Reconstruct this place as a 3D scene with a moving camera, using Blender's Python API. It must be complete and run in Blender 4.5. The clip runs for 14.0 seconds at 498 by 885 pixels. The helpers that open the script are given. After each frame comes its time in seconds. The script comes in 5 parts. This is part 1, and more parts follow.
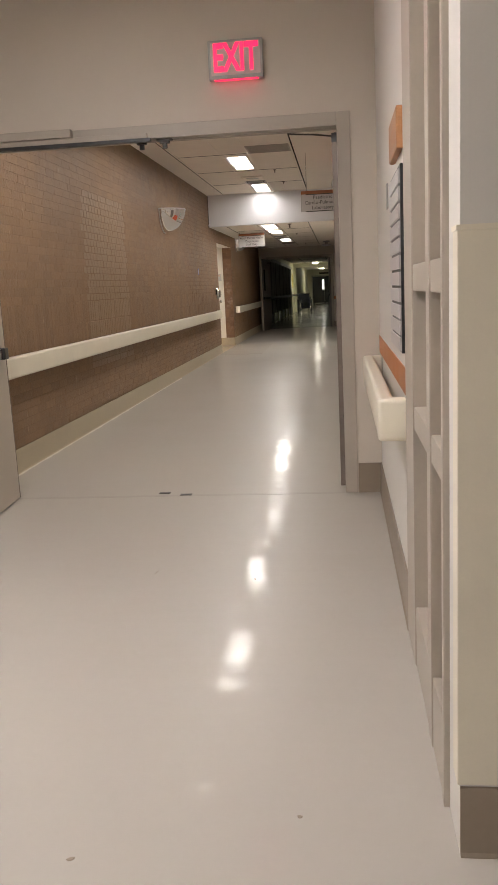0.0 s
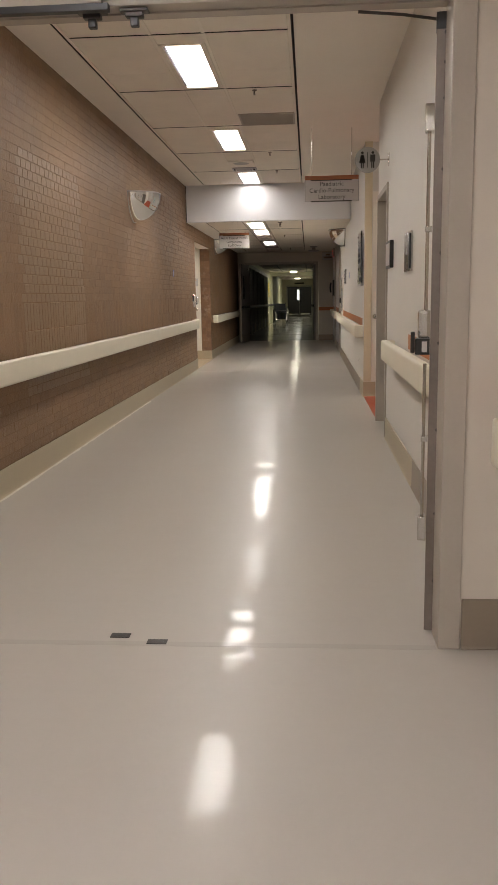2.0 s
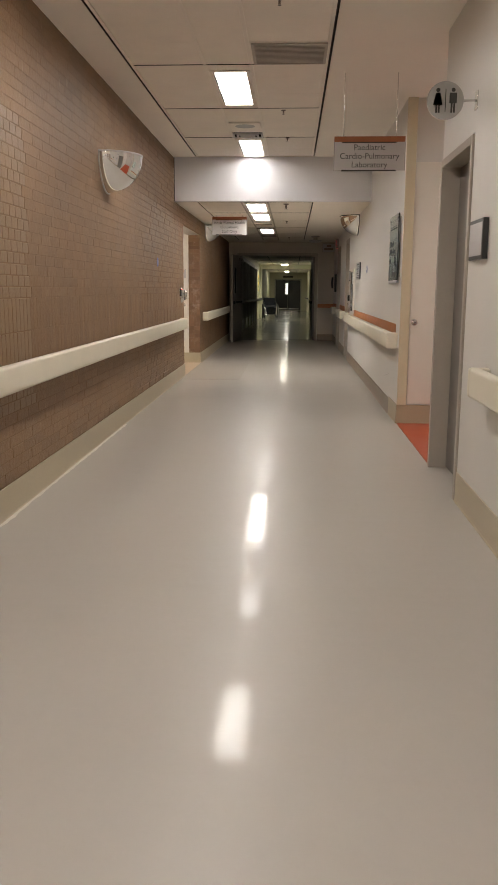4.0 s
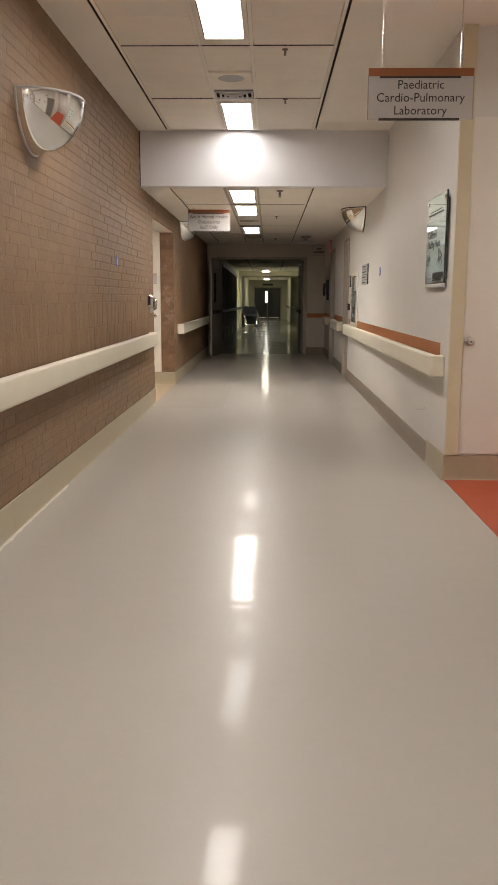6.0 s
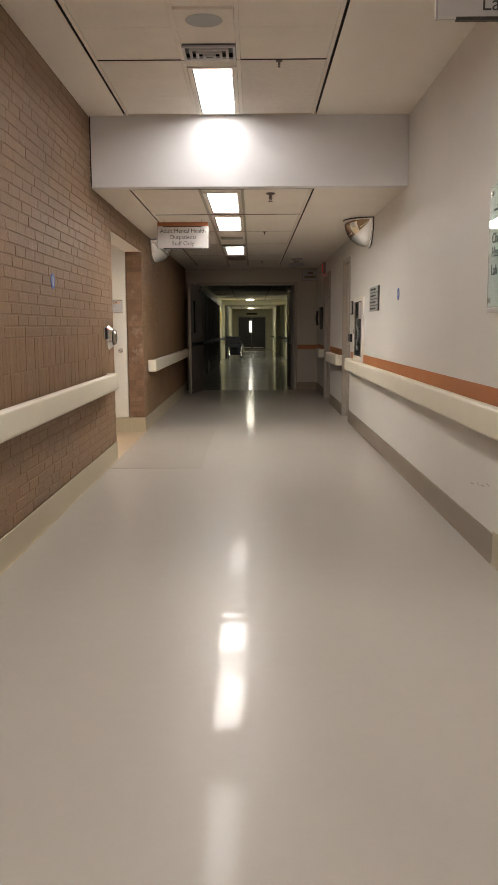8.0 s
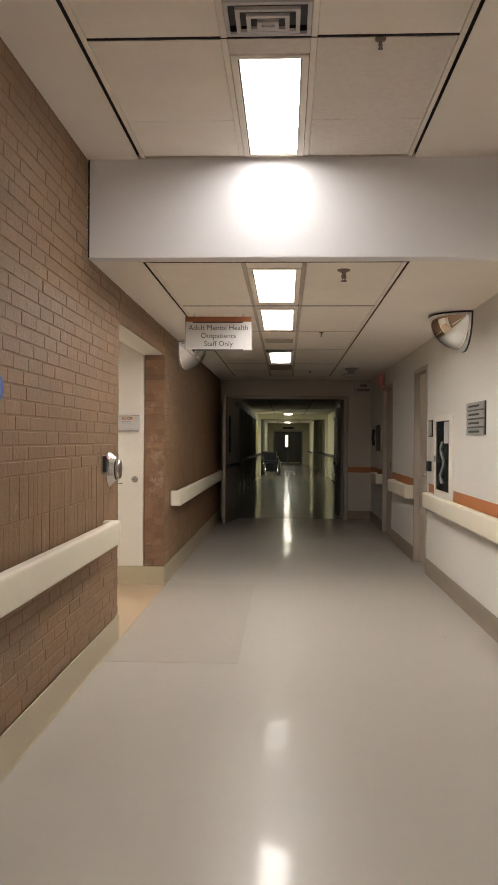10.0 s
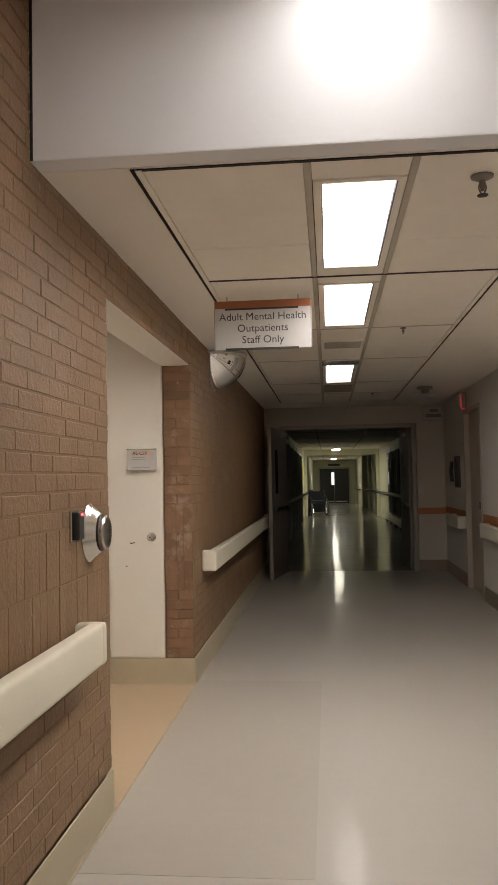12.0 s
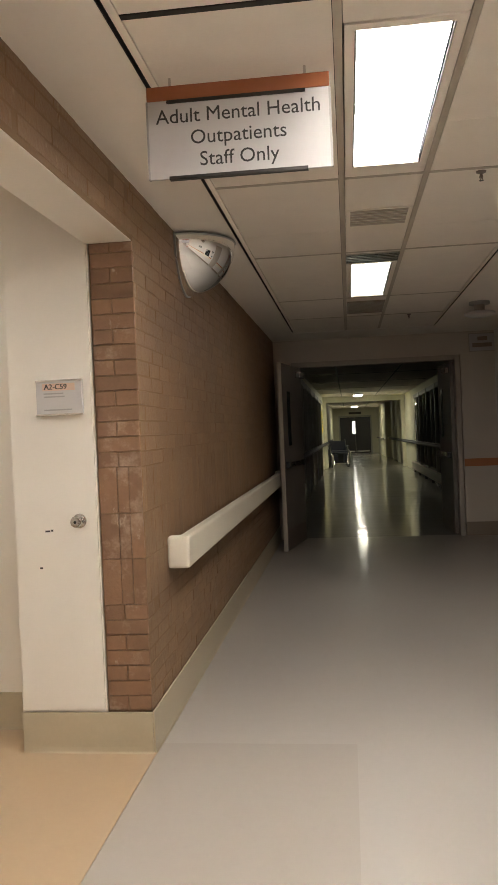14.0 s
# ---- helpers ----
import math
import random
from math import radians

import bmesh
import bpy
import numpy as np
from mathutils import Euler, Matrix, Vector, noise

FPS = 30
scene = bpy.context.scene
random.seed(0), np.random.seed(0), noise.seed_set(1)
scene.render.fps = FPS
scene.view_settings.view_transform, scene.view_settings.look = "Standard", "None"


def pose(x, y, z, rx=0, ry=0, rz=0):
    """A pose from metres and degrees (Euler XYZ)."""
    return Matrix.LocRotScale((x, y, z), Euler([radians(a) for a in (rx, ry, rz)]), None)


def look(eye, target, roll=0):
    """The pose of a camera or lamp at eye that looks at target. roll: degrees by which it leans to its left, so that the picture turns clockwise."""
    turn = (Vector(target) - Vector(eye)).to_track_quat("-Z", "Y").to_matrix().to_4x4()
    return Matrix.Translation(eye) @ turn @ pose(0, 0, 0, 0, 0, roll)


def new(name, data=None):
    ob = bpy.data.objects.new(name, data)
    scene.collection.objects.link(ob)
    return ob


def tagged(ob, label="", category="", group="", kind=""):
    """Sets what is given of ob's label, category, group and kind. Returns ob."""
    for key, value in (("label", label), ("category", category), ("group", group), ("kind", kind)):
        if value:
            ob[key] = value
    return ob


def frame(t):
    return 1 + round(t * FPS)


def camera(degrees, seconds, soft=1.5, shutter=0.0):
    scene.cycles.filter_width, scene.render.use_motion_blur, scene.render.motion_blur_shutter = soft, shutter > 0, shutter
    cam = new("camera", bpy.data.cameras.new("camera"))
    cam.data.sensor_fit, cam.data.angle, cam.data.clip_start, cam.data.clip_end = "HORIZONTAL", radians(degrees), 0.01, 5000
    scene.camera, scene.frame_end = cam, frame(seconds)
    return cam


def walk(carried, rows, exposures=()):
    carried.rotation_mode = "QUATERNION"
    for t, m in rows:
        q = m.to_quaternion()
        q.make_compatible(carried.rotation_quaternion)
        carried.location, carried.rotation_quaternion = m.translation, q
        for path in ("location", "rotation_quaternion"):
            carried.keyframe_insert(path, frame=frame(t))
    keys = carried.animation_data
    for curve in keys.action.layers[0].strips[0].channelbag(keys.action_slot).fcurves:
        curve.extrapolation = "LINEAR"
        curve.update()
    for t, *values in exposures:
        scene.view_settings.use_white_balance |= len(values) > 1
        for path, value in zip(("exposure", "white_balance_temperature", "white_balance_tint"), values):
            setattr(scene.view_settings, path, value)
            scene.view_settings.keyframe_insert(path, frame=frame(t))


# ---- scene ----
cam = camera(34.1, 14.0)
PATH = [
    (0, (-0.053, 0.214, 1.246), (-0.284, 2.166, 0.873), -2.8),
    (0.5, (-0.194, 0.698, 1.229), (-0.556, 2.63, 0.858), -2.5),
    (1, (-0.304, 1.222, 1.239), (-0.557, 3.173, 0.876), -1.9),
    (1.5, (-0.414, 1.798, 1.232), (-0.66, 3.75, 0.872), -1.1),
    (2, (-0.487, 2.336, 1.218), (-0.635, 4.299, 0.864), -1.0),
    (2.5, (-0.55, 2.844, 1.236), (-0.703, 4.805, 0.873), -0.7),
    (2.7, (-0.617, 3.042, 1.249), (-0.761, 5.004, 0.888), -0.4),
    (4.8, (-0.929, 5.393, 1.261), (-1.02, 7.355, 0.884), 0.3),
    (5, (-0.964, 5.624, 1.25), (-1.048, 7.586, 0.874), 0.4),
    (5.5, (-1.01, 6.116, 1.236), (-1.015, 8.083, 0.877), 0.2),
    (6, (-1.047, 6.657, 1.246), (-1.094, 8.625, 0.894), 0.2),
    (6.5, (-1.072, 7.167, 1.255), (-1.075, 9.138, 0.917), -0.2),
    (7, (-1.062, 7.735, 1.264), (-1.058, 9.709, 0.943), 0.0),
    (7.2, (-1.072, 7.916, 1.253), (-1.071, 9.892, 0.945), -0.1),
    (9.3, (-1.164, 10.122, 1.307), (-1.206, 12.113, 1.119), 0.4),
    (9.5, (-1.234, 10.395, 1.343), (-1.285, 12.39, 1.202), 0.8),
    (10, (-1.28, 10.912, 1.365), (-1.371, 12.91, 1.357), 0.4),
    (10.5, (-1.346, 11.453, 1.367), (-1.519, 13.445, 1.416), -0.4),
    (11, (-1.415, 11.951, 1.377), (-1.592, 13.941, 1.458), -0.9),
    (11.5, (-1.425, 12.481, 1.366), (-1.615, 14.469, 1.459), -1.1),
    (12, (-1.489, 13.008, 1.364), (-1.682, 14.997, 1.453), -1.1),
    (12.5, (-1.488, 13.565, 1.356), (-1.686, 15.554, 1.425), -1.2),
    (13, (-1.561, 14.109, 1.336), (-1.753, 16.1, 1.373), -1.3),
    (13.5, (-1.55, 14.606, 1.321), (-1.741, 16.597, 1.324), -1.6),
    (14, (-1.55, 15.121, 1.333), (-1.794, 17.106, 1.304), -2.4),
]
EXPOSURES = [(0, 0.63), (1, 0.56), (2.5, 0.63), (5, 0.82), (6, 0.89), (7.2, 0.76), (9.5, 0.83), (10, 0.79), (10.5, 0.65), (11.5, 0.58), (12.5, 0.61), (13, 0.86), (14, 0.93)]
walk(cam, [(t, look(eye, target, roll)) for t, eye, target, roll in PATH], EXPOSURES)

# ---- light and exposure ----
world = bpy.data.worlds.new("world")
world.use_nodes = True
world.node_tree.nodes["Background"].inputs[0].default_value = (0.004, 0.004, 0.005, 1)
world.node_tree.nodes["Background"].inputs[1].default_value = 0.5
scene.world = world

LAMP_UPPER, LAMP_LOWER, LAMP_LAST, LAMP_FAR, LAMP_ENTRY = 21.0, 20.0, 4.2, 26.0, 52.0
LAMP_END, LAMP_SIDE = 8.6, 15.5

# ---- plan (metres) ----
XL = -2.41            # brick wall
YC = 5.04             # first cross wall
YB = 15.47            # bulkhead
YF = 24.85            # second cross wall
ZU, ZL = 2.94, 2.385   # ceilings
YO0, YO1 = 16.35, 18.42   # side passage in the brick wall
ZO = 2.14
COURSE = 0.064


XR = 0.17             # painted wall


RW = pose(XR, YC, 0)


def rw(y, z=0.0, out=0.0, turn=0.0):
    """A pose on that wall: local -x faces the corridor, local y runs along it."""
    return RW @ pose(-out, y - YC, z, 0, 0, turn)


# ---- materials ----
def node(nt, kind, **sets):
    n = nt.nodes.new(kind)
    for k, v in sets.items():
        if k in n.inputs:
            n.inputs[k].default_value = v
    return n


def surface(name, colour, rough=0.5, metal=0.0, vary=0.08, scale=6.0, fine=90.0, bump=0.05, depth=0.002, spec=0.5, rvary=0.1,
            stretch=(1, 1, 1), stain=None, stain_at=(0.62, 0.72), per_piece=0.0, coat=0.0, speck=None):
    m = bpy.data.materials.new(name)
    m.use_nodes = True
    nt = m.node_tree
    b = nt.nodes["Principled BSDF"]
    b.inputs["Metallic"].default_value = metal
    b.inputs["Specular IOR Level"].default_value = spec
    b.inputs["Coat Weight"].default_value = coat
    b.inputs["Coat Roughness"].default_value = 0.08
    L = nt.links.new
    co = node(nt, "ShaderNodeTexCoord")
    geo = node(nt, "ShaderNodeNewGeometry")
    mp = node(nt, "ShaderNodeMapping")
    mp.inputs["Scale"].default_value = stretch
    L(geo.outputs["Position"], mp.inputs["Vector"])
    big = node(nt, "ShaderNodeTexNoise", Scale=scale, Detail=5.0, Roughness=0.6)
    small = node(nt, "ShaderNodeTexNoise", Scale=fine, Detail=3.0, Roughness=0.6)
    L(mp.outputs[0], big.inputs["Vector"])
    L(mp.outputs[0], small.inputs["Vector"])
    add = node(nt, "ShaderNodeMath")
    add.operation = "MULTIPLY_ADD"
    add.inputs[1].default_value = 0.35
    L(small.outputs["Fac"], add.inputs[0])
    L(big.outputs["Fac"], add.inputs[2])
    last = add.outputs[0]
    if per_piece:
        oi = node(nt, "ShaderNodeObjectInfo")
        s = node(nt, "ShaderNodeMath")
        s.operation = "ADD"
        L(oi.outputs["Random"], s.inputs[0])
        L(geo.outputs["Random Per Island"], s.inputs[1])
        f = node(nt, "ShaderNodeMath")
        f.operation = "FRACT"
        L(s.outputs[0], f.inputs[0])
        p = node(nt, "ShaderNodeMath")
        p.operation = "MULTIPLY_ADD"
        p.inputs[1].default_value = per_piece
        L(f.outputs[0], p.inputs[0])
        L(last, p.inputs[2])
        last = p.outputs[0]
    ramp = node(nt, "ShaderNodeMapRange")
    ramp.inputs["From Min"].default_value = 0.35
    ramp.inputs["From Max"].default_value = 1.0 + per_piece
    ramp.inputs["To Min"].default_value = 1 - vary
    ramp.inputs["To Max"].default_value = 1 + vary
    L(last, ramp.inputs["Value"])
    mul = node(nt, "ShaderNodeVectorMath")
    mul.operation = "SCALE"
    mul.inputs[0].default_value = colour
    L(ramp.outputs["Result"], mul.inputs["Scale"])
    out = mul.outputs[0]
    if stain:
        st = node(nt, "ShaderNodeTexNoise", Scale=scale * 0.35, Detail=8.0, Roughness=0.7)
        L(mp.outputs[0], st.inputs["Vector"])
        sr = node(nt, "ShaderNodeMapRange")
        sr.inputs["From Min"].default_value, sr.inputs["From Max"].default_value = stain_at
        L(st.outputs["Fac"], sr.inputs["Value"])
        mix = node(nt, "ShaderNodeMix")
        mix.data_type = "RGBA"
        L(sr.outputs["Result"], mix.inputs[0])
        L(out, mix.inputs[6])
        mix.inputs[7].default_value = (*stain, 1)
        out = mix.outputs[2]
    if speck:
        sm = node(nt, "ShaderNodeMapping")
        sm.inputs["Scale"].default_value = (9, 16, 5)
        L(geo.outputs["Position"], sm.inputs["Vector"])
        sn = node(nt, "ShaderNodeTexNoise", Scale=1.0, Detail=6.0, Roughness=0.75)
        L(sm.outputs[0], sn.inputs["Vector"])
        sr = node(nt, "ShaderNodeMapRange")
        sr.inputs["From Min"].default_value, sr.inputs["From Max"].default_value = 0.62, 0.74
        L(sn.outputs["Fac"], sr.inputs["Value"])
        mix = node(nt, "ShaderNodeMix")
        mix.data_type = "RGBA"
        L(sr.outputs["Result"], mix.inputs[0])
        L(out, mix.inputs[6])
        mix.inputs[7].default_value = (*speck, 1)
        out = mix.outputs[2]
    L(out, b.inputs["Base Color"])
    rr = node(nt, "ShaderNodeMapRange")
    rr.inputs["From Min"].default_value, rr.inputs["From Max"].default_value = 0.3, 0.7
    rr.inputs["To Min"].default_value, rr.inputs["To Max"].default_value = max(rough - rvary * rough, 0.01), rough + rvary * rough
    L(big.outputs["Fac"], rr.inputs["Value"])
    L(rr.outputs["Result"], b.inputs["Roughness"])
    if bump:
        bp = node(nt, "ShaderNodeBump", Strength=bump, Distance=depth)
        L(small.outputs["Fac"], bp.inputs["Height"])
        L(bp.outputs["Normal"], b.inputs["Normal"])
    return m


def glowing(name, colour, strength):
    m = bpy.data.materials.new(name)
    m.use_nodes = True
    b = m.node_tree.nodes["Principled BSDF"]
    b.inputs["Base Color"].default_value = (*colour, 1)
    b.inputs["Roughness"].default_value = 0.4
    b.inputs["Emission Color"].default_value = (*colour, 1)
    b.inputs["Emission Strength"].default_value = strength
    return m


def clear(name, tint, rough=0.02):
    m = bpy.data.materials.new(name)
    m.use_nodes = True
    b = m.node_tree.nodes["Principled BSDF"]
    b.inputs["Base Color"].default_value = (*tint, 1)
    b.inputs["Roughness"].default_value = rough
    b.inputs["Transmission Weight"].default_value = 1.0
    b.inputs["IOR"].default_value = 1.45
    return m


def vinyl_floor(name, colour, rough=0.36, wave=0.20, ior=1.36, coat=0.30, coat_rough=0.08):
    """Waxed sheet floor: cloudy wear, mop streaks across the walk, and a faint unevenness in the shine."""
    m = surface(name, colour, rough, vary=0.035, scale=1.1, fine=22, bump=0.0, rvary=0.10)
    nt = m.node_tree
    L = nt.links.new
    b = nt.nodes["Principled BSDF"]
    b.inputs["IOR"].default_value = ior
    b.inputs["Coat Weight"].default_value = coat
    b.inputs["Coat Roughness"].default_value = coat_rough
    b.inputs["Coat IOR"].default_value = 1.3
    geo = node(nt, "ShaderNodeNewGeometry")
    last = None
    for scale, stretch, strength, depth in ((1.0, (1.2, 2.4, 1), wave * 1.3, 0.02), (1.0, (0.7, 9.0, 1), wave * 1.1, 0.0045), (3.2, (0.8, 1.0, 1), wave, 0.012), (40.0, (1, 1, 1), wave * 0.4, 0.0015)):
        mp = node(nt, "ShaderNodeMapping")
        mp.inputs["Scale"].default_value = stretch
        L(geo.outputs["Position"], mp.inputs["Vector"])
        n = node(nt, "ShaderNodeTexNoise", Scale=scale, Detail=2.0, Roughness=0.5)
        L(mp.outputs[0], n.inputs["Vector"])
        bp = node(nt, "ShaderNodeBump", Strength=strength, Distance=depth)
        L(n.outputs["Fac"], bp.inputs["Height"])
        if last:
            L(last.outputs["Normal"], bp.inputs["Normal"])
        last = bp
    L(last.outputs["Normal"], b.inputs["Normal"])
    L(last.outputs["Normal"], b.inputs["Coat Normal"])
    return m


M_FLOOR = vinyl_floor("waxed_vinyl", (0.438, 0.402, 0.356))
M_PATCH = vinyl_floor("waxed_vinyl_newer", (0.405, 0.363, 0.312))
M_SHADOW_SEAM = vinyl_floor("shadow_seam", (0.40, 0.365, 0.32))
M_WAX = surface("flaked_wax", (0.62, 0.58, 0.50), 0.5, vary=0.15, scale=12, fine=80, bump=0.3)
M_SCUFF = surface("wall_scuff_grey", (0.42, 0.39, 0.36), 0.6, vary=0.3, scale=60, bump=0.0)
M_TAN = surface("tan_vinyl", (0.45, 0.325, 0.20), 0.35, vary=0.07, scale=1.3, fine=26, bump=0.0)
M_RED = vinyl_floor("red_vinyl", (0.42, 0.075, 0.03), 0.40, coat=0.1)
# Same vinyl as the corridor; the unlit look is put into a darker colour
M_FARFLOOR_DIM = vinyl_floor("polished_vinyl_dimmed", (0.26, 0.245, 0.20), 0.33, 0.28, coat=0.75, coat_rough=0.05)
M_BRICK = surface("painted_brick", (0.238, 0.142, 0.075), 0.56, spec=0.45, vary=0.24, scale=2.6, fine=55, bump=0.8, depth=0.006, per_piece=0.36,
                  stain=(0.150, 0.090, 0.050), stain_at=(0.55, 0.80), speck=(0.40, 0.30, 0.21))
M_BRICKWORN = surface("worn_brick", (0.215, 0.118, 0.066), 0.5, vary=0.34, scale=11, fine=60, bump=0.5, depth=0.006, per_piece=0.7,
                      stain=(0.40, 0.29, 0.21), stain_at=(0.54, 0.70), speck=(0.52, 0.43, 0.35))
M_BRICKNEW = surface("repaired_brick", (0.232, 0.142, 0.075), 0.42, vary=0.14, scale=5, fine=80, bump=0.5, depth=0.004, per_piece=0.30)
M_MORTAR = surface("painted_mortar", (0.225, 0.14, 0.078), 0.8, vary=0.15, scale=9, fine=120, bump=0.5, depth=0.004)
M_WHITE = surface("painted_plaster", (0.69, 0.66, 0.615), 0.5, vary=0.05, scale=1.6, fine=150, bump=0.12, depth=0.001)
M_TAUPE = surface("taupe_wall_paint", (0.60, 0.535, 0.455), 0.55, vary=0.05, scale=1.6, fine=150, bump=0.12, depth=0.001)
M_BEAM = surface("bulkhead_paint", (0.80, 0.785, 0.80), 0.6, vary=0.03, scale=2.0, fine=120, bump=0.08, depth=0.001)
M_CEIL = surface("ceiling_plaster", (0.86, 0.805, 0.725), 0.8, vary=0.04, scale=1.5, fine=160, bump=0.1, depth=0.001)
M_TILE = surface("ceiling_panel", (0.85, 0.79, 0.705), 0.85, vary=0.05, scale=4, fine=110, bump=0.25, depth=0.002)
M_STIPPLE = surface("stippled_panel", (0.75, 0.69, 0.62), 0.9, vary=0.08, scale=30, fine=75, bump=0.55, depth=0.010)
M_TEE = surface("ceiling_tee_paint", (0.50, 0.44, 0.36), 0.6, vary=0.1, scale=6, bump=0.03)
M_GROOVE = surface("dark_reveal", (0.018, 0.015, 0.012), 0.7, vary=0.2)
M_COVE = surface("tan_cove_base", (0.46, 0.39, 0.27), 0.4, vary=0.08, scale=3, fine=60, bump=0.08)
M_COVEGREY = surface("taupe_cove_base", (0.265, 0.212, 0.158), 0.4, vary=0.08, scale=3, fine=60, bump=0.08)
M_RAIL = surface("cream_rail_vinyl", (0.76, 0.70, 0.57), 0.42, vary=0.05, scale=4, fine=140, bump=0.1, depth=0.001,
                 stain=(0.50, 0.46, 0.37), stain_at=(0.66, 0.86))
M_FRAME = surface("taupe_steel_paint", (0.42, 0.37, 0.31), 0.42, vary=0.07, scale=4, fine=90, bump=0.08,
                  stain=(0.27, 0.23, 0.19), stain_at=(0.68, 0.82))
M_LEAF = surface("beige_door_paint", (0.46, 0.40, 0.33), 0.5, vary=0.05, scale=3, fine=100, bump=0.05)
M_DARKLEAF = surface("dark_door_paint", (0.20, 0.18, 0.16), 0.45, vary=0.08, scale=3, fine=100, bump=0.05)
M_EDGE = surface("worn_steel_edge", (0.20, 0.165, 0.14), 0.42, metal=0.35, vary=0.25, scale=6, fine=60, bump=0.2,
                 stain=(0.18, 0.14, 0.11), stain_at=(0.55, 0.75))
M_CHROME = surface("brushed_steel", (0.62, 0.60, 0.57), 0.22, metal=1.0, vary=0.08, scale=20, fine=160, bump=0.05)
M_MIRROR = surface("convex_mirror_face", (0.86, 0.86, 0.85), 0.04, metal=1.0, vary=0.03, scale=6, bump=0.0)
M_BLACK = surface("black_plastic", (0.02, 0.02, 0.02), 0.35, vary=0.15, scale=10, bump=0.03)
M_DARKMETAL = surface("dark_metal", (0.07, 0.065, 0.06), 0.4, metal=0.8, vary=0.2, scale=12, bump=0.05)
M_ORANGE = surface("orange_wall_stripe", (0.46, 0.17, 0.06), 0.5, vary=0.06, scale=5, bump=0.05)
M_WOOD = surface("orange_wood", (0.43, 0.20, 0.085), 0.45, vary=0.22, scale=5, fine=60, stretch=(1, 0.15, 6), bump=0.1)
M_PANEL = surface("white_access_paint", (0.78, 0.73, 0.65), 0.5, vary=0.04, scale=2, fine=100, bump=0.04)
M_CREAM = surface("cream_trim_paint", (0.66, 0.57, 0.40), 0.5, vary=0.05, scale=3, bump=0.05)
M_SIGN = surface("sign_board", (0.55, 0.525, 0.515), 0.35, vary=0.03, scale=6, bump=0.02)
M_SIGNGREY = surface("grey_sign_board", (0.36, 0.35, 0.33), 0.35, vary=0.04, scale=6, bump=0.02)
M_INK = surface("sign_ink", (0.035, 0.032, 0.03), 0.5, vary=0.1, bump=0.0)
M_RUST = surface("rust_sign_band", (0.34, 0.115, 0.045), 0.45, vary=0.08, scale=8, bump=0.03)
M_PEACH = surface("peach_label", (0.66, 0.47, 0.36), 0.5, vary=0.04, bump=0.0)
M_BLUE = surface("blue_sticker", (0.05, 0.11, 0.42), 0.4, vary=0.1, scale=30, bump=0.0)
M_DARKGLASS = surface("dark_glass", (0.025, 0.03, 0.03), 0.06, vary=0.2, scale=3, bump=0.0)
M_HOSE = surface("grey_hose", (0.30, 0.31, 0.30), 0.5, vary=0.15, scale=20)
M_GREEN = clear("greenish_glass", (0.92, 0.97, 0.95), 0.02)
M_FROST = surface("frosted_backing", (0.74, 0.80, 0.76), 0.3, vary=0.06, scale=6, bump=0.0)
M_FARWALL = surface("far_wall_paint", (0.56, 0.54, 0.40), 0.6, vary=0.05, scale=2)
M_FARDARK = surface("far_dark_panel", (0.018, 0.016, 0.014), 0.4, vary=0.12, scale=3)
M_MULLION = surface("mullion_paint", (0.34, 0.33, 0.29), 0.5, vary=0.06, scale=3)
M_YELLOW = surface("yellow_notice", (0.70, 0.50, 0.03), 0.5, vary=0.05)
M_SEAT = surface("navy_upholstery", (0.008, 0.010, 0.020), 0.5, vary=0.15, scale=20, bump=0.2)
M_RUBBER = surface("grey_rubber", (0.06, 0.06, 0.06), 0.7, vary=0.15, scale=20)
M_LENS = glowing("lamp_diffuser", (1.0, 0.955, 0.90), LAMP_UPPER)
M_LENSEND = glowing("lamp_diffuser_end", (1.0, 0.965, 0.93), LAMP_END)
M_LENSSIDE = glowing("lamp_diffuser_side", (1.0, 0.955, 0.90), LAMP_SIDE)
M_LENS2 = glowing("lamp_diffuser_lower", (1.0, 0.955, 0.90), LAMP_LOWER)
M_LENS3 = glowing("lamp_diffuser_last", (1.0, 0.955, 0.90), LAMP_LAST)
M_LENSFAR = glowing("lamp_diffuser_far", (1.0, 0.96, 0.78), LAMP_FAR)
M_LENSENTRY = glowing("lamp_diffuser_entry", (1.0, 0.95, 0.95), LAMP_ENTRY)
M_EXIT = glowing("exit_letters", (1.0, 0.006, 0.05), 1.7)
M_EXITDIM = glowing("exit_letters_aged", (1.0, 0.03, 0.05), 0.5)
M_EXITFACE = surface("exit_sign_face", (0.60, 0.50, 0.48), 0.4, vary=0.05, bump=0.0)
M_REDLED = glowing("red_indicator", (1.0, 0.05, 0.05), 6.0)


# ---- building helpers ----
def box(bm, a, b, mat=0):
    """A box between two corners, added to bm. Returns its faces."""
    (x0, y0, z0), (x1, y1, z1) = a, b
    v = [bm.verts.new((x, y, z)) for z in (z0, z1) for x, y in ((x0, y0), (x1, y0), (x1, y1), (x0, y1))]
    fs = [bm.faces.new([v[i] for i in q]) for q in ((3, 2, 1, 0), (4, 5, 6, 7), (0, 1, 5, 4), (1, 2, 6, 5), (2, 3, 7, 6), (3, 0, 4, 7))]
    for f in fs:
        f.material_index = mat
    return fs


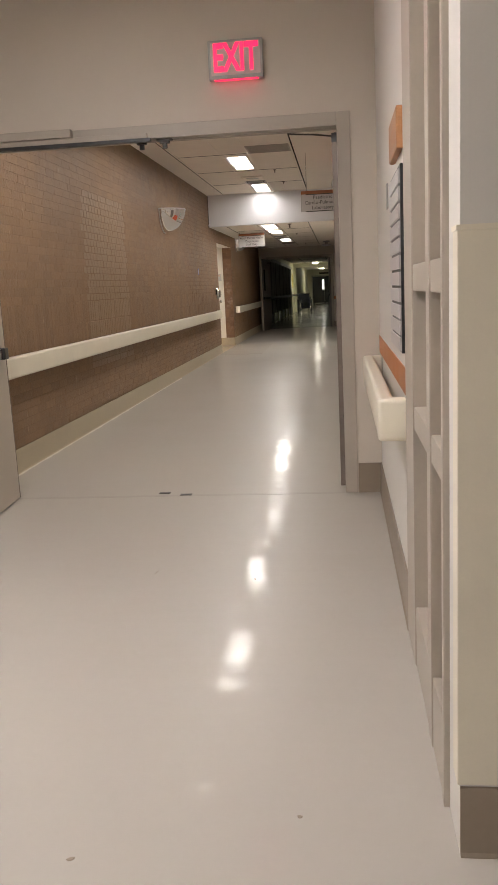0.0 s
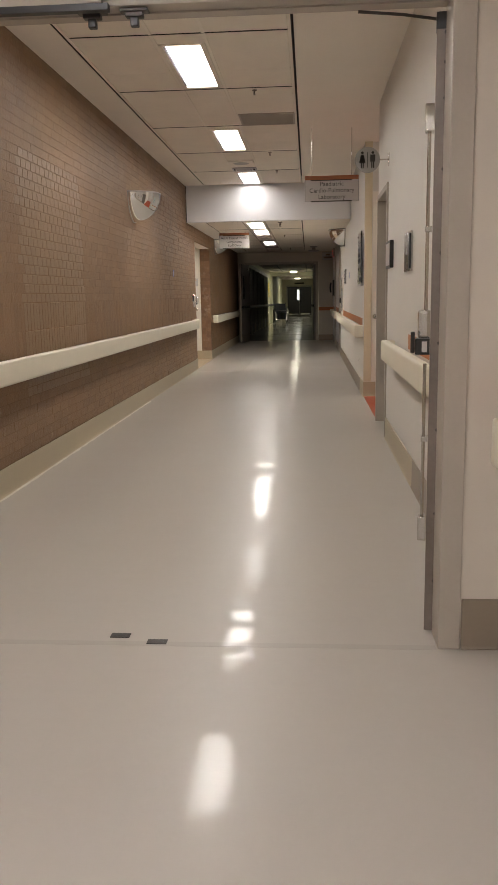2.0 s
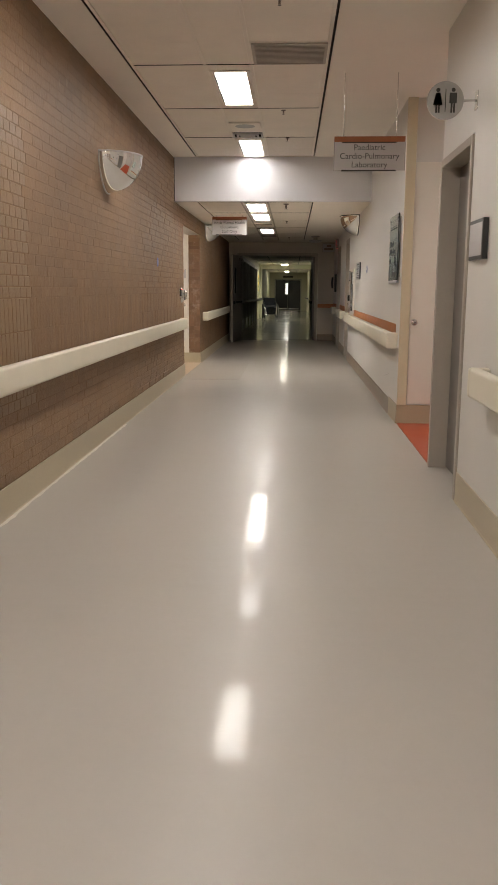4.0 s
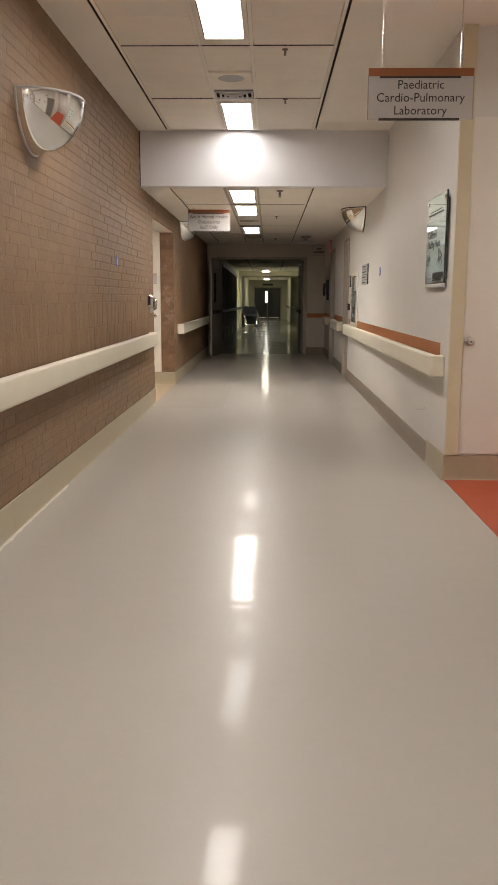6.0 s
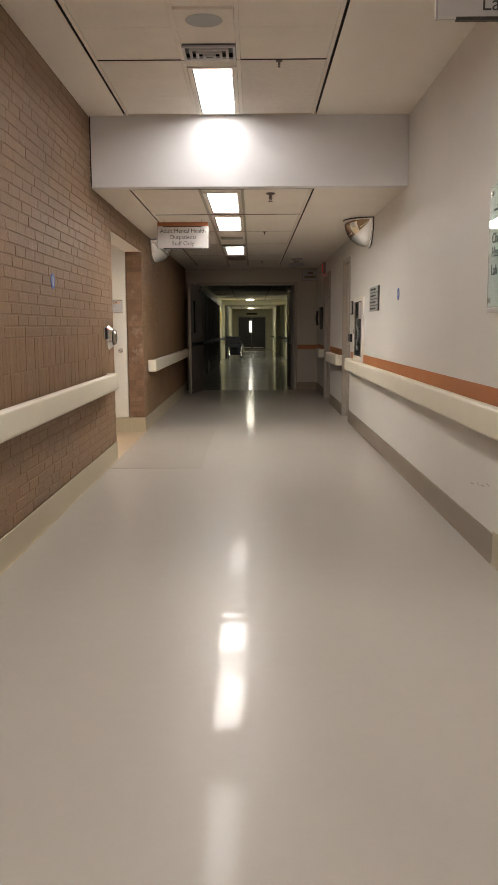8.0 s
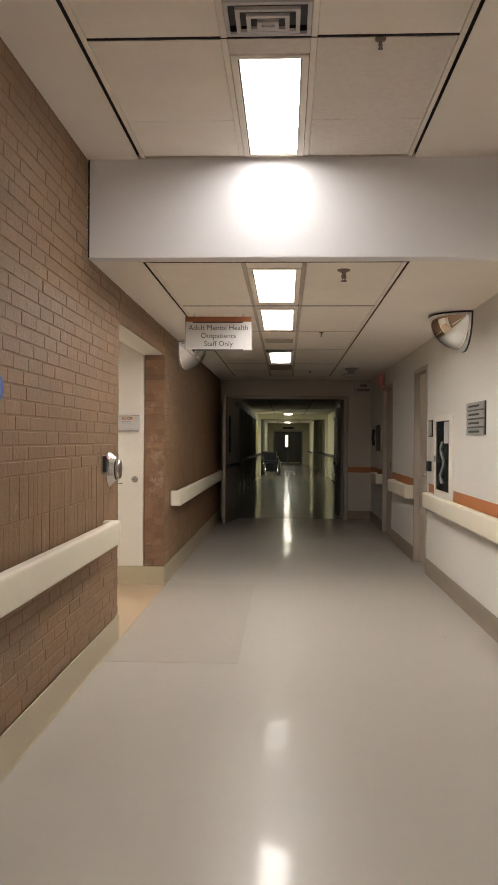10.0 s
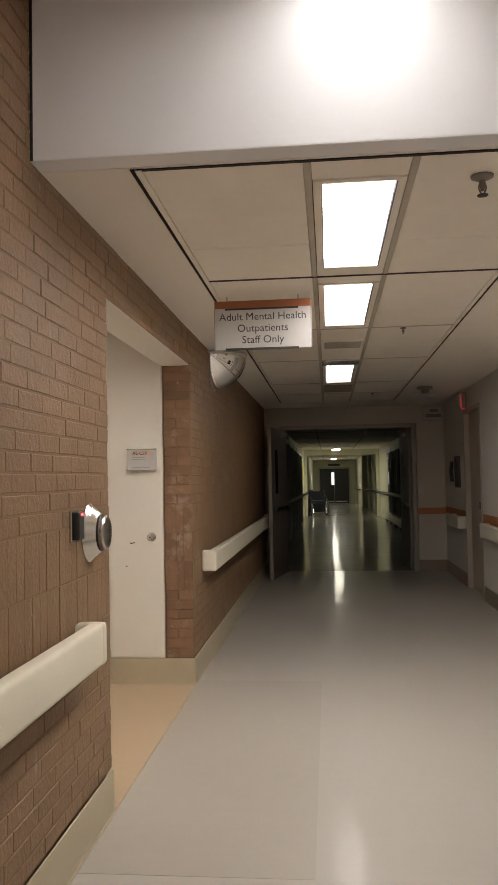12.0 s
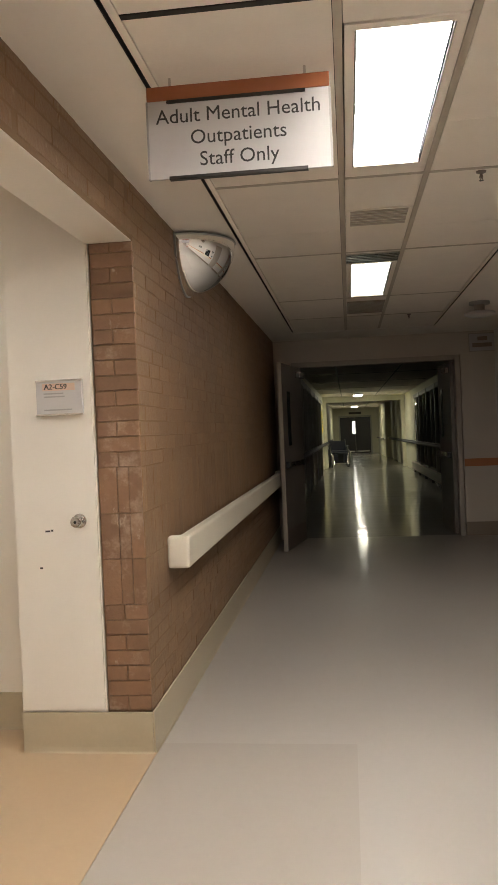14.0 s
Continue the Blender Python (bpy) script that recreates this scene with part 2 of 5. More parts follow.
def boxes(*pairs, bevel=0.0, segments=2):
    bm = bmesh.new()
    for a, b in pairs:
        lo, hi = [min(p, q) for p, q in zip(a, b)], [max(p, q) for p, q in zip(a, b)]
        box(bm, lo, hi)
    if bevel:
        bmesh.ops.bevel(bm, geom=bm.edges[:], offset=bevel, segments=segments, affect="EDGES", profile=0.6)
    return bm


def lathe(points, steps=24, axis="z", at=(0, 0, 0)):
    """A turned shape from (radius, height) pairs."""
    bm = bmesh.new()
    rings = []
    for r, h in points:
        ring = []
        for i in range(steps):
            a = 2 * math.pi * i / steps
            p = (r * math.cos(a), r * math.sin(a), h)
            if axis == "x":
                p = (h, r * math.cos(a), r * math.sin(a))
            elif axis == "y":
                p = (r * math.cos(a), h, r * math.sin(a))
            ring.append(bm.verts.new([c + o for c, o in zip(p, at)]))
        rings.append(ring)
    for a, b in zip(rings, rings[1:]):
        for i in range(steps):
            j = (i + 1) % steps
            bm.faces.new((a[i], a[j], b[j], b[i]))
    for ring in (rings[0], rings[-1]):
        bm.faces.new(ring)
    bmesh.ops.recalc_face_normals(bm, faces=bm.faces[:])
    return bm


def tube(points, radius=0.01, steps=8):
    """A round bar along a line of places."""
    bm = bmesh.new()
    pts = [Vector(p) for p in points]
    rings = []
    for i, p in enumerate(pts):
        d = (pts[min(i + 1, len(pts) - 1)] - pts[max(i - 1, 0)]).normalized()
        side = d.cross(Vector((0, 0, 1)) if abs(d.z) < 0.9 else Vector((0, 1, 0))).normalized()
        up = side.cross(d)
        rings.append([bm.verts.new(p + radius * (math.cos(a) * side + math.sin(a) * up)) for a in (2 * math.pi * k / steps for k in range(steps))])
    for a, b in zip(rings, rings[1:]):
        for i in range(steps):
            j = (i + 1) % steps
            bm.faces.new((a[i], a[j], b[j], b[i]))
    bm.faces.new(rings[0])
    bm.faces.new(rings[-1])
    bmesh.ops.recalc_face_normals(bm, faces=bm.faces[:])
    return bm


def ring_wheel(radius, thick, axis="x", at=(0, 0, 0), steps=28, tubes=8):
    """A torus standing upright."""
    bm = bmesh.new()
    rings = []
    for i in range(steps):
        a = 2 * math.pi * i / steps
        ring = []
        for k in range(tubes):
            t = 2 * math.pi * k / tubes
            r, h = radius + thick * math.cos(t), thick * math.sin(t)
            p = (h, r * math.cos(a), r * math.sin(a))
            ring.append(bm.verts.new([c + o for c, o in zip(p, at)]))
        rings.append(ring)
    for i in range(steps):
        a, b = rings[i], rings[(i + 1) % steps]
        for k in range(tubes):
            bm.faces.new((a[k], a[(k + 1) % tubes], b[(k + 1) % tubes], b[k]))
    bmesh.ops.recalc_face_normals(bm, faces=bm.faces[:])
    return bm


def smooth(mesh, angle=40):
    for p in mesh.polygons:
        p.use_smooth = True
    mesh.set_sharp_from_angle(angle=radians(angle))


def mesh_of(name, bm, material, round_=False):
    me = bpy.data.meshes.new(name)
    bm.normal_update()
    bm.to_mesh(me)
    bm.free()
    for m in material if isinstance(material, (list, tuple)) else [material]:
        me.materials.append(m)
    if round_:
        smooth(me)
    return me


def part(name, bm, material, parent, label="", at=None, round_=False):
    ob = new(name, mesh_of(name, bm, material, round_))
    ob.parent = parent
    if at is not None:
        ob.matrix_basis = at
    return tagged(ob, label)


def thing(name, label, category, at=None, group="", kind="", bm=None, material=None, round_=False):
    ob = new(name, mesh_of(name, bm, material, round_) if bm else None)
    if at is not None:
        ob.matrix_basis = at
    return tagged(ob, label, category, group, kind)


def split_words(me, size):
    """One mesh for each word of a printed line, told apart by the wider gaps."""
    n = len(me.vertices)
    root = list(range(n))

    def find(a):
        while root[a] != a:
            root[a] = root[root[a]]
            a = root[a]
        return a

    for e in me.edges:
        root[find(e.vertices[0])] = find(e.vertices[1])
    span = {}
    for v in me.vertices:
        lo, hi = span.get(find(v.index), (9.0, -9.0))
        span[find(v.index)] = (min(lo, v.co.x), max(hi, v.co.x))
    word, count, reach = {}, 0, None
    for r in sorted(span, key=lambda k: span[k][0]):
        if reach is not None and span[r][0] - reach > 0.17 * size:
            count += 1
        word[r] = count
        reach = span[r][1] if reach is None else max(reach, span[r][1])
    out = []
    for w in range(count + 1):
        keep = [v.index for v in me.vertices if word[find(v.index)] == w]
        at = {v: k for k, v in enumerate(keep)}
        piece = bpy.data.meshes.new(me.name)
        piece.from_pydata([me.vertices[v].co[:] for v in keep], [], [[at[v] for v in p.vertices] for p in me.polygons if p.vertices[0] in at])
        piece.materials.append(me.materials[0])
        out.append(piece)
    return out


def lettering(name, text, size, parent, at, material=None, align="CENTER", label="", weight=0.0, heavy=0.0):
    """Flat printed words as a thin mesh. Local: x along the line, y up, z out of the board."""
    cu = bpy.data.curves.new(name, "FONT")
    cu.body, cu.size, cu.align_x, cu.align_y, cu.extrude = text, size, align, "CENTER", 0.0006
    cu.resolution_u, cu.offset = 3, size * weight
    tmp = bpy.data.objects.new(name, cu)
    scene.collection.objects.link(tmp)
    me = bpy.data.meshes.new_from_object(tmp.evaluated_get(bpy.context.evaluated_depsgraph_get()))
    bpy.data.objects.remove(tmp)
    if heavy:
        bm = bmesh.new()
        bm.from_mesh(me)
        again = bmesh.ops.duplicate(bm, geom=bm.verts[:] + bm.edges[:] + bm.faces[:])["geom"]
        bmesh.ops.translate(bm, verts=[g for g in again if isinstance(g, bmesh.types.BMVert)], vec=(size * heavy, size * heavy * 0.3, 0.0003))
        bm.to_mesh(me)
        bm.free()
    me.materials.clear()
    me.materials.append(material or M_INK)
    last = None
    for piece in split_words(me, size) if " " in text else [me]:
        last = new(name, piece)
        last.parent = parent
        last.matrix_basis = at
        tagged(last, label)
    return last


FACE_S = Matrix(((1, 0, 0, 0), (0, 0, -1, 0), (0, 1, 0, 0), (0, 0, 0, 1)))    # board that faces -y
FACE_W = Matrix(((0, 0, -1, 0), (-1, 0, 0, 0), (0, 1, 0, 0), (0, 0, 0, 1)))   # board that faces -x
FACE_E = Matrix(((0, 0, 1, 0), (1, 0, 0, 0), (0, 1, 0, 0), (0, 0, 0, 1)))     # board that faces +x


def structure(name, label, category, pairs, material, at=None, bevel=0.0):
    return thing(name, label, category, at, kind="structure", bm=boxes(*pairs, bevel=bevel), material=material)


# ---- floors ----
structure("floor", "pale grey waxed sheet vinyl corridor floor, glossy", "floor", [((XL - 0.2, -6, -0.1), (3.2, YF + 0.1, 0))], M_FLOOR)
# Seam at the doors; its faint shadow line is coloured in as darker vinyl
structure("floor_seam", "thin seam in the vinyl under the doors, its faint shadow line coloured darker", "floor", [((-2.16, 5.02, -0.01), (-0.05, 5.055, 0.0006))], M_SHADOW_SEAM)
structure("floor_side_passage", "tan vinyl floor of the side passage", "floor", [((-6, YO0 - 0.02, -0.09), (XL + 0.012, 20.4, 0.004))], M_TAN)
structure("floor_alcove", "red-orange vinyl floor of the alcove", "floor", [((XR + 0.004, 10.34, -0.09), (3.0, 12.19, 0.004))], M_RED)
patch = structure("floor_patch", "slightly darker replaced square of vinyl", "floor", [((-2.396, 15.83, -0.05), (-1.565, 18.53, 0.0012))], M_PATCH)
slope = math.degrees(math.atan(0.006))
FAR = pose(0, YF, 0, -slope, 0, 0)
structure("floor_far", "polished vinyl floor of the far ramp corridor, coloured darker for its dimness", "floor", [((-2.7, 0.1, -0.1), (1.2, 42.5, 0))], M_FARFLOOR_DIM, FAR)

rnd_wax = random.Random(11)
bm = bmesh.new()
edge = [(y * 0.06, 0.012 + 0.014 * rnd_wax.random() * (0.4 + 0.6 * math.sin(y * 0.31) ** 2)) for y in range(92, 200)]
rows = [[bm.verts.new((XL + 0.010, y, 0.0002)), bm.verts.new((XL + 0.016, y, 0.0022)), bm.verts.new((XL + 0.016 + w, y, 0.0016)), bm.verts.new((XL + 0.018 + w, y, 0.0001))] for y, w in edge]
for a, b in zip(rows, rows[1:]):
    for k in range(3):
        bm.faces.new((a[k], a[k + 1], b[k + 1], b[k]))
bmesh.ops.recalc_face_normals(bm, faces=bm.faces[:])
thing("trim_wax_edge", "pale flaking wax along the foot of the brick wall", "trim", kind="structure", bm=bm, material=M_WAX)

# ---- painted wall opposite the bricks ----
WCY0, WCY1, WCZ = 9.36, 10.24, 2.07
D1Y0, D1Y1 = 19.38, 20.10
D2Y0, D2Y1 = 22.10, 23.06
T = 0.16


def right_wall(name, y0, y1, z0=0.0, z1=3.3, depth=T):
    return structure(name, "off-white painted corridor wall, lightly scuffed", "wall", [((0, y0 - YC, z0), (depth, y1 - YC, z1))], M_WHITE, RW)


right_wall("wall_right_1", YC + 0.12, WCY0 - 0.06)
right_wall("wall_right_2", WCY0 - 0.06, WCY1 + 0.05, WCZ + 0.06)
right_wall("wall_right_3", 12.2, D1Y0 - 0.05)
right_wall("wall_right_4", D1Y0 - 0.05, D1Y1 + 0.05, 2.15)
right_wall("wall_right_5", D1Y1 + 0.05, D2Y0 - 0.05)
right_wall("wall_right_6", D2Y0 - 0.05, D2Y1 + 0.05, 2.15)
right_wall("wall_right_7", D2Y1 + 0.05, YF)
structure("wall_alcove_far", "off-white wall at the back of the alcove", "wall", [((XR + T, 12.2, 0), (3.1, 12.4, 3.3))], M_WHITE)
structure("wall_alcove_side", "off-white side wall of the alcove", "wall", [((XR + T + 0.012, 10.16, 0), (3.1, 10.32, 3.3))], M_WHITE)
structure("wall_alcove_end", "off-white end wall of the alcove", "wall", [((3.0, 10.32, 0), (3.1, 12.2, 3.3))], M_WHITE)
structure("wall_wc_back", "plain wall behind the washroom door", "wall", [((0.9, 8.6, 0), (1.0, 10.16, 3.3))], M_WHITE)

# ---- entry area, before the first doors ----
structure("wall_entry_right", "off-white entry wall with a directory board", "wall", [((0.175, 3.02, 0), (0.34, YC, 3.4))], M_WHITE)
structure("wall_entry_end", "off-white wall end with a corner guard", "wall", [((0.178, 1.84, 0), (0.262, 2.0, 3.4))], M_WHITE)
structure("wall_entry_over", "off-white wall over the glazed screen", "wall", [((0.175, 2.0, 2.2), (0.34, 3.02, 3.4))], M_WHITE)
structure("wall_side_hall_far", "off-white wall of the crossing hall", "wall", [((0.262, 1.90, 0), (3.2, 2.0, 3.4))], M_WHITE)
structure("wall_side_hall_end", "off-white end wall of the crossing hall", "wall", [((3.1, -2.1, 0), (3.2, 1.88, 3.4))], M_WHITE)
structure("wall_entry_right_near", "off-white entry wall", "wall", [((0.34, -6, 0), (0.5, -2.0, 3.4)), ((0.5, -2.1, 0), (3.1, -2.0, 3.4))], M_WHITE)
structure("wall_entry_left", "off-white entry wall", "wall", [((-2.62, -6, 0), (-2.42, YC, 3.4))], M_WHITE)
structure("wall_entry_back", "off-white wall closing the entry hall", "wall", [((-2.6, -6.1, 0), (0.5, -6, 3.4))], M_WHITE)
structure("ceiling_entry", "off-white entry ceiling", "ceiling", [((-2.62, -6.1, 3.0), (3.2, YC, 3.42))], M_CEIL)

# ---- cross walls ----
DX0, DX1, DZ = -2.165, -0.045, 2.115
for side, block in zip(("right", "left", "over"), [((DX1 + 0.075, YC, 0), (0.34, YC + 0.12, 3.4)), ((-2.62, YC, 0), (DX0 - 0.075, YC + 0.12, 3.4)), ((DX0 - 0.075, YC, DZ + 0.075), (DX1 + 0.075, YC + 0.12, 3.4))]):
    structure("wall_cross_1_" + side, "beige painted wall beside and over double doors", "wall", [block], M_TAUPE)
EX0, EX1, EZ = -2.14, -0.29, 2.06
for side, block in zip(("right", "left", "over"), [((EX1 + 0.07, YF, -0.1), (0.5, YF + 0.12, 2.7)), ((-2.62, YF, -0.1), (EX0 - 0.07, YF + 0.12, 2.7)), ((EX0 - 0.07, YF, EZ + 0.06), (EX1 + 0.07, YF + 0.12, 2.7))]):
    structure("wall_cross_2_" + side, "off-white wall round the far double doors", "wall", [block], M_TAUPE)


def door_frame(name, label, x0, x1, z, y0, y1, face, material, at=None):
    fr = thing(name, label, "door frame", at, kind="structure")
    for n, pair in (("jamb", ((x0 - face, y0, 0), (x0, y1, z + face))), ("jamb", ((x1, y0, 0), (x1 + face, y1, z + face))), ("head", ((x0, y0, z), (x1, y1, z + face)))):
        part(n, boxes(pair, bevel=0.004), material, fr)
    return fr


f1 = door_frame("door_frame_1", "taupe painted steel double door frame, chipped", DX0, DX1, DZ, YC - 0.012, YC + 0.132, 0.075, M_FRAME)
part("stop", boxes(((DX0, YC + 0.055, DZ - 0.006), (DX1, YC + 0.075, DZ))), M_FRAME, f1)
f2 = door_frame("door_frame_2", "taupe painted steel frame of the far doors", EX0, EX1, EZ, YF - 0.012, YF + 0.132, 0.06, M_FRAME)

# ---- ceilings ----
TX0, TX1, LX0, LX1 = -2.10, -0.598, -1.522, -1.194


def panel_ceiling(name, label, z, y0, y1, ty0, ty1, tees, holes, xr0, xr1, top, light_tees=False):
    """Plaster borders, a sunk dark reveal, and panels between tees, with openings in the middle strip for what is let into it."""
    bm = bmesh.new()
    def b(a, c, m):
        box(bm, a, c, m)
    g, lip = (0.019 if light_tees else 0.021), 0.006
    b((XL - 0.1, y0, z), (TX0 - g, y1, top), 0)
    v = [bm.verts.new(p) for p in ((TX1 + g, y0, z), (xr0, y0, z), (xr1, y1, z), (TX1 + g, y1, z), (TX1 + g, y0, top), (xr0, y0, top), (xr1, y1, top), (TX1 + g, y1, top))]
    for q in ((3, 2, 1, 0), (4, 5, 6, 7), (0, 1, 5, 4), (1, 2, 6, 5), (2, 3, 7, 6), (3, 0, 4, 7)):
        bm.faces.new([v[i] for i in q]).material_index = 0
    if ty0 - y0 > 0.001:
        b((TX0 - g, y0, z), (TX1 + g, ty0 - g, top), 0)
    if y1 - ty1 > 0.001:
        b((TX0 - g, ty1 + g, z), (TX1 + g, y1, top), 0)
    b((TX0 - g, ty0 - g, z + 0.10), (TX1 + g, ty1 + g, top), 1)
    b((TX0, ty0 - 0.003, z + 0.002), (TX1, ty0 + 0.012, z + 0.099), 1)
    b((TX0 - 0.002, ty0, z - lip + 0.004), (TX0 + 0.02, ty1, z + 0.10), 3)
    b((TX1 - 0.02, ty0, z - lip + 0.004), (TX1 + 0.002, ty1, z + 0.10), 3)
    for x in (TX0 - g, TX0 - 0.006, TX1 + 0.003, TX1 + g - 0.004):
        b((x, ty0, z + 0.003), (x + 0.003, ty1, z + 0.10), 1)
    bars = 4 if light_tees else 0
    for x in (LX0 - 0.026, LX1 + 0.002):
        b((x, ty0 + 0.015, z + 0.0015), (x + 0.024, ty1 - 0.015, z + 0.04), bars)
    lines = [ty0, *tees, ty1]
    for t in lines[:-1] if ty0 in tees else tees:
        b((TX0 + 0.02, t - 0.014, z + 0.016), (TX1 - 0.02, t + 0.014, z + 0.05), 1)
        w = 0.012 if light_tees else 0.004
        b((TX0 + 0.02, t - w, z + 0.001), (TX1 - 0.02, t + w, z + 0.05), 4 if light_tees and t != tees[0] else 1)
    for a, c in zip(lines, lines[1:]):
        a, c = a + 0.014, c - 0.014
        mid = a + (c - a) * 0.62
        for x0, x1 in ((TX0 + 0.022, LX0 - 0.028), (LX1 + 0.028, TX1 - 0.022)):
            kind = 5 if a > 14.1 and c < YB and x0 > LX0 else 2
            b((x0, a, z + 0.003), (x1, mid - 0.002, z + 0.05), kind)
            b((x0, mid + 0.001, z + 0.003), (x1, c, z + 0.05), kind)
        cuts = sorted((h for h in holes if a - 0.02 < (h[0] + h[1]) / 2 < c + 0.02))
        at = a
        for h0, h1 in cuts:
            if h0 - at > 0.02:
                b((LX0, at, z + 0.003), (LX1, h0, z + 0.05), 5 if 14.1 < at < YB else 2)
            at = h1
        if c - at > 0.02:
            b((LX0, at, z + 0.003), (LX1, c, z + 0.05), 2)
    return thing(name, label, "ceiling", kind="structure", bm=bm, material=[M_CEIL, M_GROOVE, M_TILE, M_TILE, M_TEE, M_STIPPLE])


LAMPS_U = [(5.29, 6.49), (8.29, 9.49), (11.24, 12.47), (14.24, 15.43)]
VENTS_U = [(13.23, 13.55), (13.80, 14.085)]
panel_ceiling("ceiling_upper", "off-white ceiling panels between plaster borders, dark reveals", ZU, YC + 0.06, YB, 5.16, 15.445, [6.58, 8.08, 9.56, 11.07, 12.605, 14.105],
              LAMPS_U + VENTS_U, XR, XR, ZU + 0.4)
LAMPS_L = [(15.77, 16.97), (17.28, 18.49), (20.42, 21.80)]
VENTS_L = [(20.15, 20.42)]
panel_ceiling("ceiling_lower", "off-white lower ceiling panels between plaster borders", ZL, YB + 0.10, YF, 15.60, 24.1, [17.135, 18.62, 20.11, 21.86, 23.0],
              LAMPS_L + VENTS_L, XR, XR, ZL + 0.35, True)
structure("trim_bulkhead_gap", "dark open joint between bulkhead and bricks", "trim", [((XL + 0.001, YB - 0.004, ZL), (XL + 0.010, YB - 0.001, ZU))], M_GROOVE)
structure("bulkhead", "white painted bulkhead where the ceiling drops", "bulkhead", [((XL - 0.1, YB, ZL), (XR, YB + 0.10, ZU + 0.4))], M_BEAM, bevel=0.006)
structure("ceiling_alcove", "off-white alcove ceiling", "ceiling", [((XR, 10.16, ZU), (3.1, 12.4, ZU + 0.2))], M_CEIL)
structure("roof_slab", "concrete slab over the corridor", "slab", [((-6.2, YC - 0.1, 3.44), (3.3, YF + 0.3, 3.56))], M_CEIL)


def troffer(y0, y1, z, lens, label="flush ceiling light, glowing white diffuser, steel frame"):
    t = thing("ceiling_light", label, "light", pose((LX0 + LX1) / 2, (y0 + y1) / 2, z), group="corridor ceiling lights")
    w, l = (LX1 - LX0) / 2 - 0.002, (y1 - y0) / 2 - 0.002
    f = 0.034
    part("frame", boxes(((-w, -l, -0.003), (-w + f, l, 0.05)), ((w - f, -l, -0.003), (w, l, 0.05)), ((-w + f, -l, -0.003), (w - f, -l + f, 0.05)), ((-w + f, l - f, -0.003), (w - f, l, 0.05))), M_CEIL, t)
    part("diffuser", boxes(((-w + f, -l + f, 0.022), (w - f, l - f, 0.04))), lens, t, "glowing diffuser")
    # Shadow gap along each side of the lens, built as thin dark bars
    for x in (-w + f - 0.005, w - f):
        part("gasket", boxes(((x, -l + f, -0.0045), (x + 0.005, l - f, 0.02))), M_DARKMETAL, t)
    part("housing", boxes(((-w, -l, 0.052), (w, l, 0.12))), M_FRAME, t)
    return t


for a, c in LAMPS_U[:3]:
    troffer(a, c, ZU, M_LENS)
troffer(*LAMPS_U[3], ZU, M_LENSEND)
for x, y, z in ((-4.1, 17.0, 2.445), (1.75, 10.95, ZU - 0.055)):
    e = troffer(y, y + 1.0, z, M_LENSSIDE, "surface-mounted ceiling light, glowing white diffuser")
    e.location.x = x
troffer(*LAMPS_L[0], ZL, M_LENS2)
troffer(*LAMPS_L[1], ZL, M_LENS2)
troffer(*LAMPS_L[2], ZL, M_LENS3)
for a in (-2.6, 1.5):
    e = troffer(a, a + 1.22, 3.0, M_LENSENTRY, "ceiling light, glowing white diffuser")
    e.location.z = 2.945

# ---- camera-side door leaves (one swings each way) ----
def push_bar(parent, y0, y1, z, out):
    """Exit bar along a leaf: local x is out of the leaf."""
    bar = part("push_bar", boxes(((out * 0.02, y0, z - 0.03), (out * 0.075, y1, z + 0.03)), bevel=0.008), M_CHROME, parent, "steel push bar")
    for y in (y0, y1):
        part("end_cap", boxes(((0, y - 0.035, z - 0.035), (out * 0.09, y + 0.035, z + 0.035)), bevel=0.01), M_BLACK, bar, "black end cap")
    return bar


leaf = thing("door_leaf_right", "beige fire door leaf held open, dark worn steel edge", "door", pose(DX1 + 0.023, YC + 0.12, 0, 0, 0, -8.1), kind="structure")
part("panel", boxes(((-0.050, 0.004, 0.012), (0, 1.04, 2.10)), bevel=0.003), M_LEAF, leaf)
edge = part("edge_plate", boxes(((-0.052, -0.001, 0.012), (0.002, 0.004, 2.095))), M_EDGE, leaf, "scratched steel edge plate")
for z in (0.2, 0.45, 0.75, 1.05, 1.35, 1.62, 1.84, 1.95, 2.04):
    part("screw", lathe([(0.006, -0.0025), (0.006, -0.001)], 10, "y", (-0.022, 0, z)), M_DARKMETAL, edge)
for z in (0.25, 1.1, 1.9):
    part("hinge", lathe([(0.008, z - 0.06), (0.008, z + 0.06)], 10, "z", (0.008, -0.004, 0)), M_CHROME, leaf)
for z0, z1 in ((0.1, 0.9), (0.98, 2.03)):
    part("rod", tube([(-0.07, 0.97, z0), (-0.07, 0.97, z1)], 0.008), M_CHROME, leaf, "steel vertical rod")
part("latch_case", boxes(((-0.105, 0.915, 1.015), (-0.045, 1.01, 1.145)), bevel=0.018), M_CHROME, leaf)
lb = part("latch_block", boxes(((-0.115, 0.90, 0.945), (-0.046, 1.0, 1.018)), bevel=0.006), M_BLACK, leaf, "black latch block")
part("paddle", boxes(((-0.135, 0.88, 0.955), (-0.116, 0.91, 1.05)), bevel=0.005), M_BLACK, lb)
part("tag", boxes(((-0.085, 0.8992, 0.957), (-0.062, 0.8998, 1.005))), M_SIGN, lb, "white paper tag")
for z in (0.12, 1.97):
    part("rod_case", boxes(((-0.09, 0.94, z - 0.06), (-0.045, 1.0, z + 0.06)), bevel=0.008), M_CHROME, leaf)
for z in (0.55, 1.5):
    part("rod_guide", boxes(((-0.082, 0.95, z - 0.012), (-0.045, 0.99, z + 0.012)), bevel=0.003), M_CHROME, leaf)
